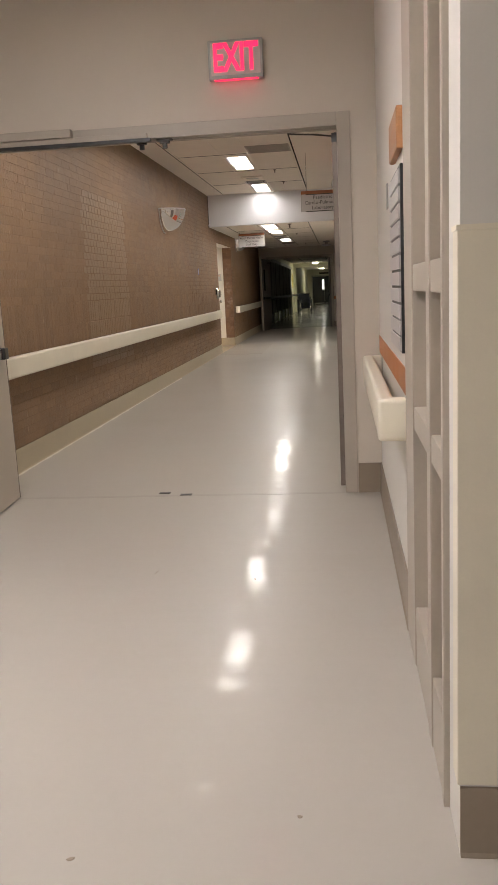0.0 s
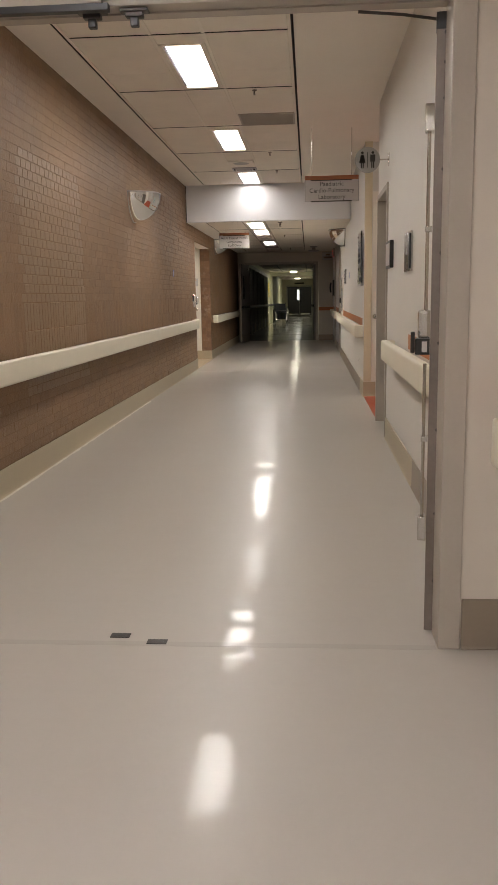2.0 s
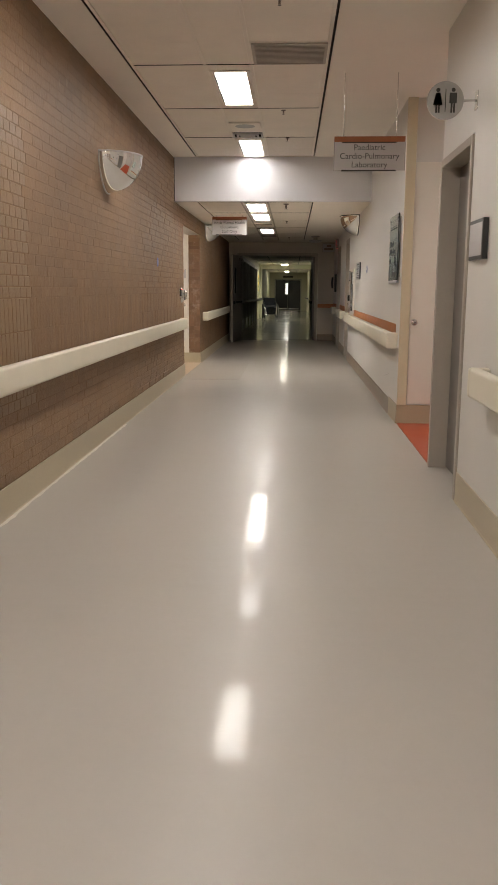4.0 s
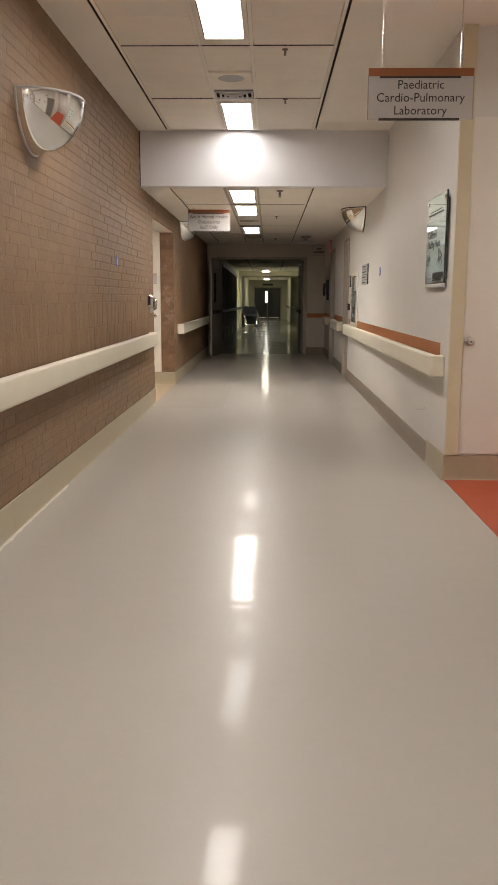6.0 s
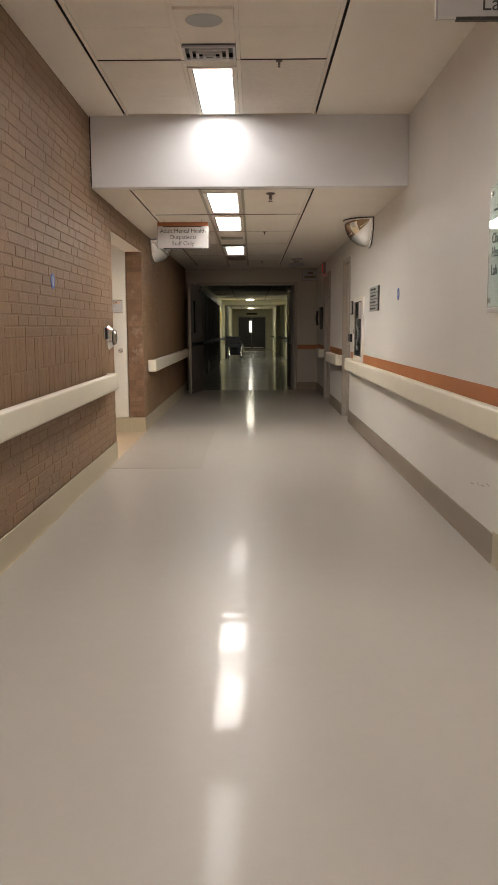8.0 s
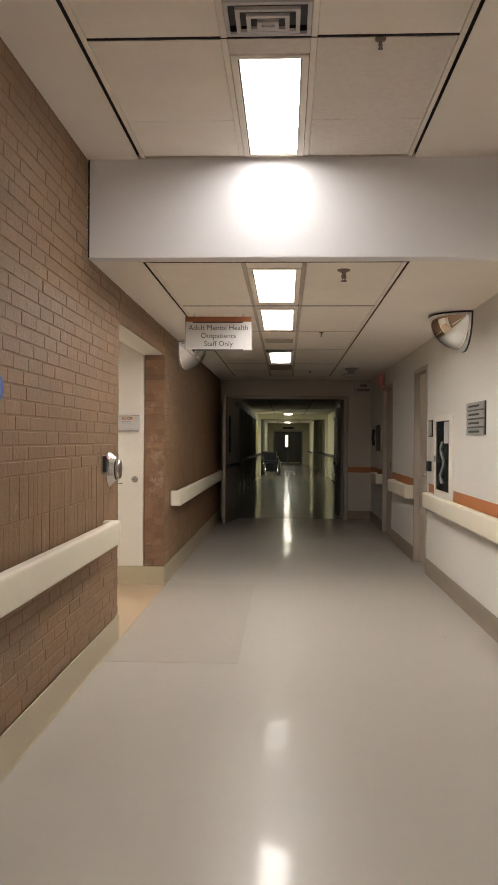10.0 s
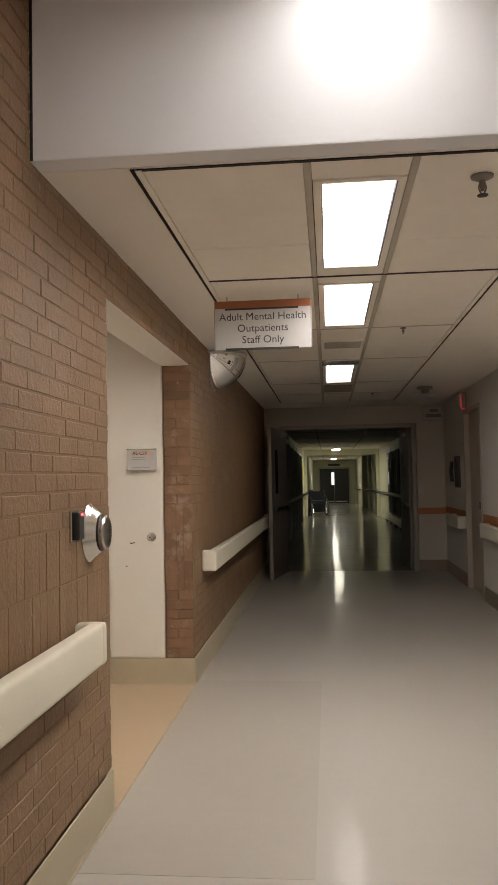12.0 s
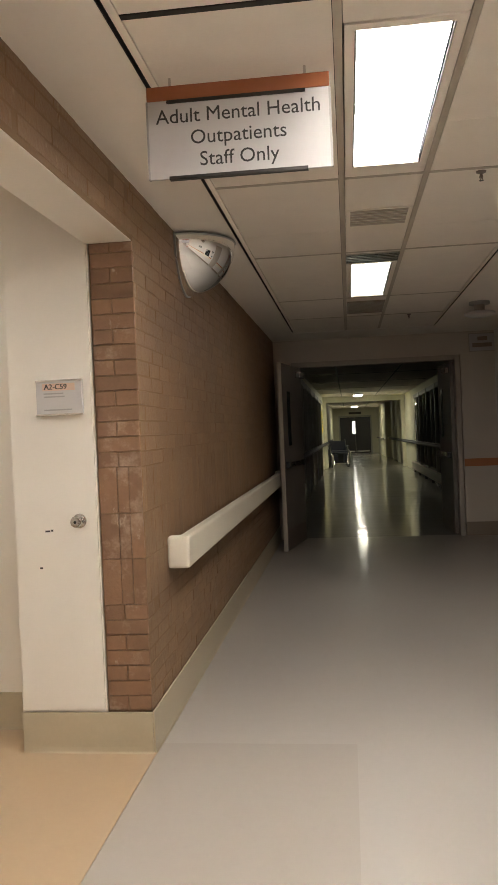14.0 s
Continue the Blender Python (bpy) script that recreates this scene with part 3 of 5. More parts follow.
part("top_cap", boxes(((-0.054, -0.004, 2.05), (0.002, 0.05, 2.102)), bevel=0.003), M_BLACK, leaf, "black pivot cap")
arm = part("closer_arm", tube([(-0.03, 0.03, 2.085), (-0.16, -0.01, 2.10), (-0.30, -0.045, 2.109)], 0.005), M_DARKMETAL, leaf, "thin closer arm")

leaf = thing("door_leaf_left", "beige fire door leaf swung open towards the entry", "door", pose(DX0 + 0.02, YC - 0.02, 0, 0, 0, -176.5), kind="structure")
part("panel", boxes(((-0.045, 0.0, 0.012), (0, 1.05, 2.10)), bevel=0.003), M_LEAF, leaf)
part("edge_plate", boxes(((-0.047, -0.004, 0.012), (0.002, 0.0, 2.095))), M_EDGE, leaf)
push_bar(leaf, 0.10, 0.93, 0.93, -1)
tr = thing("door_holder_track", "dark overhead door holder track with steel cover", "door closer", pose(0, YC - 0.014, DZ))
part("cover", boxes(((-2.16, -0.05, 0.03), (-1.56, 0, 0.075)), bevel=0.003), M_FRAME, tr)
part("track", boxes(((-2.14, -0.03, 0.0), (-1.12, 0.0, 0.03)), bevel=0.003), M_FRAME, tr)
part("slot", boxes(((-2.14, -0.032, -0.020), (-1.10, -0.002, 0.0))), M_BLACK, tr)
for x in (-1.165, -1.03):
    l = thing("door_latch_strike", "small overhead latch strike under the frame head", "latch", pose(x, YC + 0.02, DZ - 0.002))
    part("plate", boxes(((-0.045, -0.02, -0.010), (0.045, 0.02, 0)), bevel=0.003), M_DARKMETAL, l)
    part("guide", boxes(((-0.028, -0.016, -0.024), (0.028, 0.016, -0.010)), bevel=0.003), M_DARKMETAL, l)
    part("keeper", boxes(((-0.013, -0.012, -0.052), (0.013, 0.012, -0.024)), bevel=0.004), M_BLACK, l)
for x, y in ((-1.18, 5.10), (-1.035, 5.05)):
    s = thing("floor_strike", "small dark metal floor strike plate", "door hardware", pose(x, y, 0.001), group="floor strikes")
    part("plate", boxes(((-0.036, -0.019, 0), (0.036, 0.019, 0.003)), bevel=0.001), M_DARKMETAL, s)
    part("slot", boxes(((-0.024, -0.008, 0.003), (0.024, 0.008, 0.0036))), M_BLACK, s)


for x, y, l, w, turn in ((-0.91, 3.65, 0.022, 0.0025, 78), (-0.45, 3.56, 0.010, 0.003, 100), (-0.69, 1.78, 0.009, 0.005, 30), (-0.18, 1.95, 0.006, 0.005, 0), (-0.17, 16.6, 0.007, 0.006, 0)):
    bm = bmesh.new()
    n = 10
    rim = [bm.verts.new((l * math.cos(6.2832 * i / n) * (1 + 0.25 * math.sin(2.1 * i)), w * math.sin(6.2832 * i / n), 0.0012)) for i in range(n)]
    low = [bm.verts.new((v.co.x * 1.1, v.co.y * 1.2, 0.0)) for v in rim]
    bm.faces.new(rim)
    for i in range(n):
        bm.faces.new((low[i], low[(i + 1) % n], rim[(i + 1) % n], rim[i]))
    thing("floor_scuff", "small dark scuff mark on the vinyl floor", "mark", pose(x, y, 0.0002, 0, 0, turn), group="floor scuffs", kind="structure", bm=bm, material=M_COVEGREY)

# ---- exit signs ----
def exit_sign(at, w, h, letters=True):
    s = thing("exit_sign", "wall exit sign with glowing red letters", "exit sign", at)
    part("housing", boxes(((-w / 2, 0, -h / 2), (w / 2, 0.05, h / 2)), bevel=0.006), M_SIGNGREY, s)
    part("face", boxes(((-w / 2 + 0.015, -0.003, -h / 2 + 0.02), (w / 2 - 0.015, 0, h / 2 - 0.015))), M_EXITFACE, s)
    part("light_strip", boxes(((-w / 2 + 0.03, 0.005, -h / 2 - 0.004), (w / 2 - 0.03, 0.03, -h / 2 + 0.001))), M_EXIT, s, "red glowing strip")
    if letters:
        o = lettering("letters", "EXIT", h * 0.98, s, Matrix.Translation((0, -0.004, 0.002)) @ FACE_S @ Matrix.Diagonal((0.61, 1, 1, 1)), M_EXIT, label="glowing red letters", weight=0.03)
    return s


exit_sign(pose(-0.59, YC - 0.052, 2.495), 0.305, 0.205)
ex2 = exit_sign(rw(22.9, 2.25, 0.06, -90), 0.10, 0.20, False)
part("letters", boxes(((-0.028, -0.006, -0.06), (0.028, -0.003, -0.01)), ((-0.028, -0.006, 0.01), (0.028, -0.003, 0.065))), M_EXITDIM, ex2, "glowing red letters")


# ---- handrails ----
def handrail(at, length, label="cream vinyl wall handrail with rounded ends"):
    """Along local y, standing out to local -x from a wall at x = 0; its underside is at local z 0."""
    h = thing("handrail", label, "handrail", at, group="wall handrails")
    part("rail", boxes(((-0.105, 0.03, 0), (-0.045, length - 0.03, 0.15)), bevel=0.018, segments=3), M_RAIL, h, round_=True)
    part("end_cap", boxes(((-0.1065, 0, -0.001), (0, 0.062, 0.151)), bevel=0.018, segments=3), M_RAIL, h, round_=True)
    part("end_cap", boxes(((-0.1065, length - 0.062, -0.001), (0, length, 0.151)), bevel=0.018, segments=3), M_RAIL, h, round_=True)
    n = max(1, int(length / 1.2))
    for i in range(1, n):
        y = length * i / n
        part("bracket", boxes(((-0.05, y - 0.03, 0.03), (0, y + 0.03, 0.12)), bevel=0.004), M_FRAME, h)
    return h


RZ = 0.705
handrail(pose(XL, 15.93, RZ, 0, 0, 180), 15.93 - 5.5)
handrail(pose(XL, YF - 0.35, RZ, 0, 0, 180), YF - 0.35 - 18.82)
handrail(rw(6.27, RZ + 0.015), 8.67 - 6.27)
handrail(rw(12.31, RZ), 19.0 - 12.31)
handrail(rw(20.17, RZ), 21.7 - 20.17)
handrail(rw(23.14, RZ), 23.9 - 23.14)
handrail(pose(0.175, 3.05, RZ - 0.012), 4.84 - 3.05)

# ---- cove bases and wall stripes ----
def cove(name, at, length, material, h=0.176, label="vinyl cove base with a curled foot"):
    bm = bmesh.new()
    prof = [(0, h), (-0.006, h - 0.002), (-0.007, 0.03), (-0.009, 0.010), (-0.014, 0.003), (-0.014, 0.0), (0, 0)]
    ends = []
    for y in (0, length):
        ends.append([bm.verts.new((x, y, z)) for x, z in prof])
    for i in range(len(prof)):
        j = (i + 1) % len(prof)
        bm.faces.new((ends[0][i], ends[0][j], ends[1][j], ends[1][i]))
    bm.faces.new(ends[0])
    bm.faces.new(ends[1])
    bmesh.ops.recalc_face_normals(bm, faces=bm.faces[:])
    return thing(name, label, "baseboard", at, kind="structure", bm=bm, material=material)


cove("baseboard_brick_1", pose(XL + 0.002, YO0 - 0.0, 0, 0, 0, 180), YO0 - YC - 0.13, M_COVE)
cove("baseboard_brick_2", pose(XL + 0.002, YF, 0, 0, 0, 180), YF - YO1, M_COVE)
cove("baseboard_passage_1", pose(XL + 0.002, YO1 - 0.002, 0, 0, 0, 90), 0.565, M_COVE)
cove("baseboard_passage_2", pose(-2.975, 18.68, 0, 0, 0, 90), 2.9, M_COVE)
cove("baseboard_right_1", rw(YC + 0.13), 7.46 - YC - 0.13, M_COVEGREY, 0.18)
cove("baseboard_right_2", rw(7.46), WCY0 - 0.06 - 7.46, M_COVE, 0.18)
cove("baseboard_right_3", rw(12.2), 0.62, M_COVE, 0.18)
cove("baseboard_right_4", rw(12.82), D1Y0 - 0.05 - 12.82, M_COVEGREY, 0.16)
cove("baseboard_right_5", rw(D1Y1 + 0.05), D2Y0 - D1Y1 - 0.1, M_COVEGREY, 0.16)
cove("baseboard_right_6", rw(D2Y1 + 0.05), YF - D2Y1 - 0.05, M_COVEGREY, 0.16)
cove("baseboard_alcove", pose(3.0, 12.198, 0, 0, 0, 90), 2.83, M_COVE, 0.18)
cove("baseboard_cross_1", pose(0.175, YC - 0.001, 0, 0, 0, 90), 0.14, M_COVEGREY, 0.18)
cove("baseboard_cross_2", pose(XR, YF - 0.001, 0, 0, 0, 90), 0.39, M_COVEGREY, 0.16)
cove("baseboard_entry", pose(0.174, 3.02, 0), YC - 3.02, M_COVEGREY, 0.18)


def stripe(name, at, length, z0, z1):
    return thing(name, "orange painted band along the wall above the handrail", "wall stripe", at, kind="structure", bm=boxes(((-0.004, 0, z0), (0, length, z1))), material=M_ORANGE)


stripe("trim_stripe_1", rw(6.2), 7.78 - 6.2, 0.86, 0.955)
stripe("trim_stripe_2", rw(12.48), 19.2 - 12.48, 0.838, 0.932)
stripe("trim_stripe_3", rw(D1Y1 + 0.06), D2Y0 - D1Y1 - 0.12, 0.84, 0.935)
stripe("trim_stripe_4", rw(D2Y1 + 0.06), YF - D2Y1 - 0.07, 0.83, 0.92)
stripe("trim_stripe_5", pose(XR - 0.005, YF, 0, 0, 0, 90), 0.38, 0.81, 0.90)
stripe("trim_stripe_6", pose(0.175, 3.05, 0), YC - 3.06, 0.845, 0.94)

# ---- side passage in the brick wall ----
structure("wall_passage_back", "cream painted wall of the side passage", "wall", [((-6, 18.68, 0), (-2.975, 18.8, 2.6))], M_PANEL)
structure("wall_passage_end", "cream painted end wall of the side passage", "wall", [((-6.1, YO0 - 0.2, 0), (-6, 18.8, 2.6))], M_PANEL)
structure("wall_passage_near", "cream painted near wall of the side passage", "wall", [((-6, YO0 - 0.14, 0), (-2.62, YO0, 2.6))], M_PANEL)
structure("ceiling_passage", "cream soffit over the side passage", "ceiling", [((-6, YO0 - 0.1, 2.5), (XL - 0.2, 18.8, 2.6))], M_PANEL)
structure("trim_soffit", "cream painted soffit lining under the brick lintel", "trim", [((XL - 0.2, YO0, ZO), (XL - 0.004, YO1, ZO + 0.0035))], M_PANEL)
structure("wall_passage_chase", "white boxed-in chase beside the brick end", "wall", [((-2.975, YO1 + 0.002, 0), (-2.604, 18.68, 2.6))], M_PANEL)


def knob(parent, at):
    k = part("knob", lathe([(0.030, 0), (0.030, 0.005), (0.012, 0.009), (0.011, 0.028), (0.021, 0.036), (0.025, 0.047), (0.021, 0.058), (0.010, 0.061)], 24), M_CHROME, parent, "round steel knob", at, True)
    part("keyhole", lathe([(0.006, 0.0612), (0.006, 0.0622)], 12), M_DARKMETAL, k)
    return k


ap = thing("access_panel", "white painted access door with a round knob, scuffed", "access door", pose(-2.972, YO1 - 0.004, 0.185))
part("door", boxes(((0.004, -0.006, 0), (0.364, 0.004, 2.25)), bevel=0.002), M_PANEL, ap)
knob(ap, Matrix.Translation((0.289, -0.006, 0.80)) @ FACE_S)
for x, z, l in ((0.137, 0.755, 0.022), (0.162, 0.758, 0.010), (0.107, 0.60, 0.012)):
    part("scuff", boxes(((x, -0.0068, z), (x + l, -0.0062, z + 0.008))), M_DARKMETAL, ap)
rs = thing("room_sign", "white room sign in a clear holder reading A2-C59", "sign", pose(-2.74, YO1 - 0.029, 1.505))
part("board", boxes(((-0.098, -0.008, -0.072), (0.098, 0.018, 0.072)), bevel=0.002), M_SIGN, rs)
part("rail", boxes(((-0.1, -0.011, 0.066), (0.1, -0.002, 0.074))), M_CHROME, rs)
part("rail", boxes(((-0.1, -0.011, -0.074), (0.1, -0.002, -0.068))), M_CHROME, rs)
part("band", boxes(((-0.07, -0.0086, 0.028), (0.07, -0.008, 0.058))), M_PEACH, rs, "peach label band")
lettering("number", "A2-C59", 0.031, rs, Matrix.Translation((-0.063, -0.0094, 0.043)) @ FACE_S, align="LEFT", heavy=0.05)
for i, (w, z) in enumerate(((0.085, 0.016), (0.09, 0.003), (0.12, -0.052))):
    part("text_line", boxes(((-0.065, -0.0088, z - 0.003), (-0.065 + w, -0.008, z + 0.003))), M_SIGNGREY, rs)

# ---- automatic door button ----
bt = thing("door_button", "round steel push button on the brick wall", "door button", pose(XL, 16.075, 1.168, 0, 0, 90))
part("plate", boxes(((-0.012, -0.02, -0.085), (0.012, -0.002, 0.085)), bevel=0.004), M_CHROME, bt)
part("rosette", lathe([(0.112, 0.0), (0.113, -0.004), (0.108, -0.008), (0.074, -0.044), (0.070, -0.046)], 40, "y"), M_CHROME, bt, "flared brushed steel rosette", round_=True)
part("gasket", lathe([(0.0715, -0.044), (0.0715, -0.052), (0.066, -0.053)], 40, "y"), M_BLACK, bt, "black rubber ring", round_=True)
part("cap", lathe([(0.066, -0.050), (0.066, -0.064), (0.060, -0.071), (0.035, -0.075), (0.01, -0.076)], 40, "y"), M_CHROME, bt, "pressed steel cap", round_=True)
cr = thing("card_reader", "black card reader with a red indicator", "card reader", pose(XL, 15.865, 1.205, 0, 0, 90))
part("body", boxes(((-0.036, -0.035, -0.050), (0.036, -0.012, 0.052)), bevel=0.008), M_BLACK, cr)
part("back_plate", boxes(((-0.042, -0.012, -0.058), (0.042, 0, 0.056)), bevel=0.003), M_CHROME, cr)
part("indicator", boxes(((-0.010, -0.037, 0.038), (0.010, -0.034, 0.046))), M_REDLED, cr, "red glowing dot")


# ---- convex mirrors ----
def dome_mirror(at, r=0.31, rim=M_BLACK, tone="dark"):
    """Quarter-sphere dome: local wall at x = 0, dome to -x, flat top at z = 0."""
    d = thing("convex_mirror", "quarter-dome convex wall mirror with " + tone + " rim", "mirror", at, group="dome mirrors")
    bm = bmesh.new()
    n, k = 28, 14
    grid = []
    for i in range(n + 1):
        th = math.pi * i / n
        row = []
        for j in range(k + 1):
            ph = 0.5 * math.pi * j / k
            row.append(bm.verts.new((-r * math.sin(th) * math.cos(ph), -r * math.cos(th), -r * math.sin(th) * math.sin(ph) if 0 < i < n else 0)))
        grid.append(row)
    for i in range(n):
        for j in range(k):
            q = [grid[i][j], grid[i + 1][j], grid[i + 1][j + 1], grid[i][j + 1]]
            bm.faces.new(q)
    bmesh.ops.remove_doubles(bm, verts=bm.verts[:], dist=1e-5)
    bmesh.ops.recalc_face_normals(bm, faces=bm.faces[:])
    part("dome", bm, M_MIRROR, d, "silvered dome", round_=True)
    part("top_rim", tube([(-r * math.sin(math.pi * i / 24), -r * math.cos(math.pi * i / 24), 0) for i in range(25)], 0.007, 6), rim, d, tone + " rim")
    part("wall_rim", tube([(-0.004, -r * math.cos(math.pi * i / 24), -r * math.sin(math.pi * i / 24)) for i in range(25)], 0.008, 6), rim, d, tone + " rim")
    return d


dome_mirror(pose(XL, 11.5, 2.345, 0, 0, 180), 0.30, M_SIGN, "pale")
dome_mirror(pose(XL, 19.55, 2.37, 0, 0, 180), 0.28, M_SIGNGREY, "grey")
dome_mirror(rw(17.60, 2.376), 0.285)


# ---- hanging signs ----
def hanging_sign(at, w, h, z_ceiling, lines, size, lead, group="hanging signs"):
    """Centre of the board's top edge at the local origin; the ceiling is z_ceiling above it."""
    words = " ".join(lines)
    s = thing("hanging_sign", "sign with rust band reading " + words, "sign", at, group=group)
    part("band", boxes(((-w / 2, -0.008, -0.042), (w / 2, 0.008, 0)), bevel=0.002), M_RUST, s, "rust-coloured band")
    bd = part("board", boxes(((-w / 2, -0.005, -h), (w / 2, 0.005, -0.042))), M_SIGN, s)
    part("clip", boxes(((-w / 2 + 0.06, -0.009, -h - 0.004), (w / 2 - 0.07, 0.009, -h + 0.006))), M_DARKMETAL, s)
    part("clip", boxes(((-w / 2 + 0.06, -0.009, -0.052), (w / 2 - 0.07, 0.009, -0.042))), M_DARKMETAL, s)
    for x in (-w / 2, w / 2):
        part("edge_trim", boxes(((x - 0.003, -0.007, -h), (x + 0.003, 0.007, -0.042))), M_SIGNGREY, s)
    for i, t in enumerate(lines):
        lettering("word", t, size, bd, Matrix.Translation((0, -0.0062, -0.042 - (h - 0.042) * 0.5 + lead * (len(lines) / 2 - 0.5 - i))) @ FACE_S)
    for x in (-w * 0.37, w * 0.37):
        part("rod", tube([(x, 0, 0), (x, 0, z_ceiling)], 0.004, 6), M_CHROME, s)
    return s


hanging_sign(pose(-0.238, 11.33, 2.462), 0.565, 0.262, ZU - 2.462, ["Paediatric", "Cardio-Pulmonary", "Laboratory"], 0.064, 0.066)
hanging_sign(pose(-1.835, 17.5, 2.36), 0.54, 0.272, ZL - 2.36, ["Adult Mental Health", "Outpatients", "Staff Only"], 0.0595, 0.065)

wc = thing("washroom_sign", "grey projecting disc sign with two black restroom figures", "sign", pose(-0.005, 9.3, 2.295))
part("disc", lathe([(0.099, -0.006), (0.102, -0.003), (0.102, 0.003), (0.099, 0.006)], 36, "y"), M_SIGNGREY, wc)
part("arm", tube([(0.10, 0, 0), (XR + 0.005, 0, 0)], 0.006), M_CHROME, wc)
part("wall_plate", boxes(((XR - 0.001, -0.03, -0.05), (XR + 0.005, 0.03, 0.05)), bevel=0.002), M_CHROME, wc)
part("divider", boxes(((-0.002, -0.0085, -0.06), (0.002, -0.006, 0.06))), M_INK, wc)
for x, wide in ((-0.042, True), (0.042, False)):
    part("figure_head", lathe([(0.011, -0.0085), (0.011, -0.006)], 16, "y", (x, 0, 0.055)), M_INK, wc)
    if wide:
        bm = bmesh.new()
        for y in (-0.0085,):
            bm.faces.new([bm.verts.new((x + a, y, c)) for a, c in ((-0.012, 0.04), (0.012, 0.04), (0.026, -0.025), (-0.026, -0.025))])
        bmesh.ops.solidify(bm, geom=bm.faces[:], thickness=0.002)
        part("figure_body", bm, M_INK, wc)
    else:
        part("figure_body", boxes(((x - 0.02, -0.0085, -0.015), (x + 0.02, -0.006, 0.04))), M_INK, wc)
    part("figure_leg", boxes(((x - 0.012, -0.0085, -0.065), (x - 0.002, -0.006, -0.01))), M_INK, wc)
    part("figure_leg", boxes(((x + 0.002, -0.0085, -0.065), (x + 0.012, -0.006, -0.01))), M_INK, wc)


# ---- doors in the painted wall ----
def side_door(name, y0, y1, z, depth, leaf_mat, label):
    """A steel frame through the wall with its leaf set back."""
    d = thing(name, label, "door", rw(y0), kind="structure")
    w = y1 - y0
    for n, pair in (("jamb", ((-0.012, -0.05, 0), (T + 0.01, 0, z + 0.05))), ("jamb", ((-0.012, w, 0), (T + 0.01, w + 0.05, z + 0.05))), ("head", ((-0.012, 0, z), (T + 0.01, w, z + 0.05)))):
        part(n, boxes(pair, bevel=0.003), M_FRAME, d)
    lf = part("leaf", boxes(((depth, 0.003, 0.01), (depth + 0.045, w - 0.003, z - 0.003)), bevel=0.002), leaf_mat, d)
    return d, lf, w


d, lf, w = side_door("door_washroom", WCY0, WCY1, WCZ, 0.11, M_DARKLEAF, "washroom door set deep in a taupe steel frame")
knob(lf, Matrix.Translation((0.11, 0.08, 1.0)) @ FACE_W)
d, lf, w = side_door("door_side_1", D1Y0, D1Y1, 2.10, 0.05, M_LEAF, "closed beige door in a taupe steel frame")
knob(lf, Matrix.Translation((0.05, 0.08, 1.0)) @ FACE_W)
d, lf, w = side_door("door_side_2", D2Y0, D2Y1, 2.10, 0.05, M_LEAF, "closed beige door in a taupe steel frame")
part("lever", boxes(((-0.01, 0.06, 0.98), (0.05, 0.10, 1.06)), bevel=0.006), M_DARKMETAL, lf, "dark lever handle")

# ---- alcove: cream corner trim and access door ----
structure("trim_alcove_corner", "cream painted corner trim board", "trim", [((XR - 0.002, 12.165, 0.185), (XR + 0.085, 12.2, ZU))], M_CREAM, bevel=0.002)
ap2 = thing("access_panel", "white painted access door with a round steel knob", "access door", pose(XR + 0.087, 12.19, 0.19))
part("door", boxes(((0.004, -0.004, 0), (0.9, 0.009, 2.2)), bevel=0.002), M_PANEL, ap2)
knob(ap2, Matrix.Translation((0.042, -0.004, 0.77)) @ FACE_S)

# ---- things on the painted wall ----
gp = thing("glass_notice", "greenish glass wall plaque with dark lettering on standoffs", "plaque", rw(12.66, 1.655, 0.025))
part("backing", boxes(((0.004, -0.32, -0.30), (0.008, 0.32, 0.30))), M_FROST, gp, "frosted backing")
part("pane", boxes(((-0.006, -0.33, -0.308), (0.002, 0.33, 0.308)), bevel=0.001), M_GREEN, gp, "clear green-tinted glass").visible_shadow = False
part("edge", boxes(((-0.007, -0.336, -0.308), (0.004, -0.330, 0.308))), M_BLACK, gp, "dark glass edge")
part("ledge", boxes(((-0.008, -0.30, -0.335), (0.02, 0.32, -0.311)), bevel=0.004), M_SIGN, gp, "pale ledge")
for y in (-0.29, 0.29):
    for z in (-0.27, 0.27):
        part("standoff", lathe([(0.012, -0.012), (0.012, 0.025)], 14, "x", (0, y, z)), M_CHROME, gp)
for t, z, sz in (("Children's", 0.04, 0.075), ("Healthy Heart", -0.03, 0.075), ("Lab", -0.12, 0.075)):
    lettering("word", t, sz, gp, Matrix.Translation((-0.0075, 0.27, z)) @ FACE_W, align="LEFT")
part("emblem", boxes(((-0.0075, -0.30, -0.27), (-0.0066, 0.05, -0.23)), ((-0.0075, -0.25, -0.29), (-0.0066, 0.05, -0.28))), M_INK, gp)
for i in range(5):
    part("emblem_line", tube([(-0.007, -0.18 + 0.06 * math.cos(i * 1.3 + a * 0.5), -0.16 + 0.016 * i + 0.03 * math.sin(a * 0.5)) for a in range(9)], 0.0018, 4), M_INK, gp)
part("name_bar", boxes(((-0.0075, -0.24, 0.176), (-0.0066, 0.25, 0.188)), ((-0.0075, -0.2, 0.20), (-0.0066, 0.2, 0.206))), M_INK, gp)

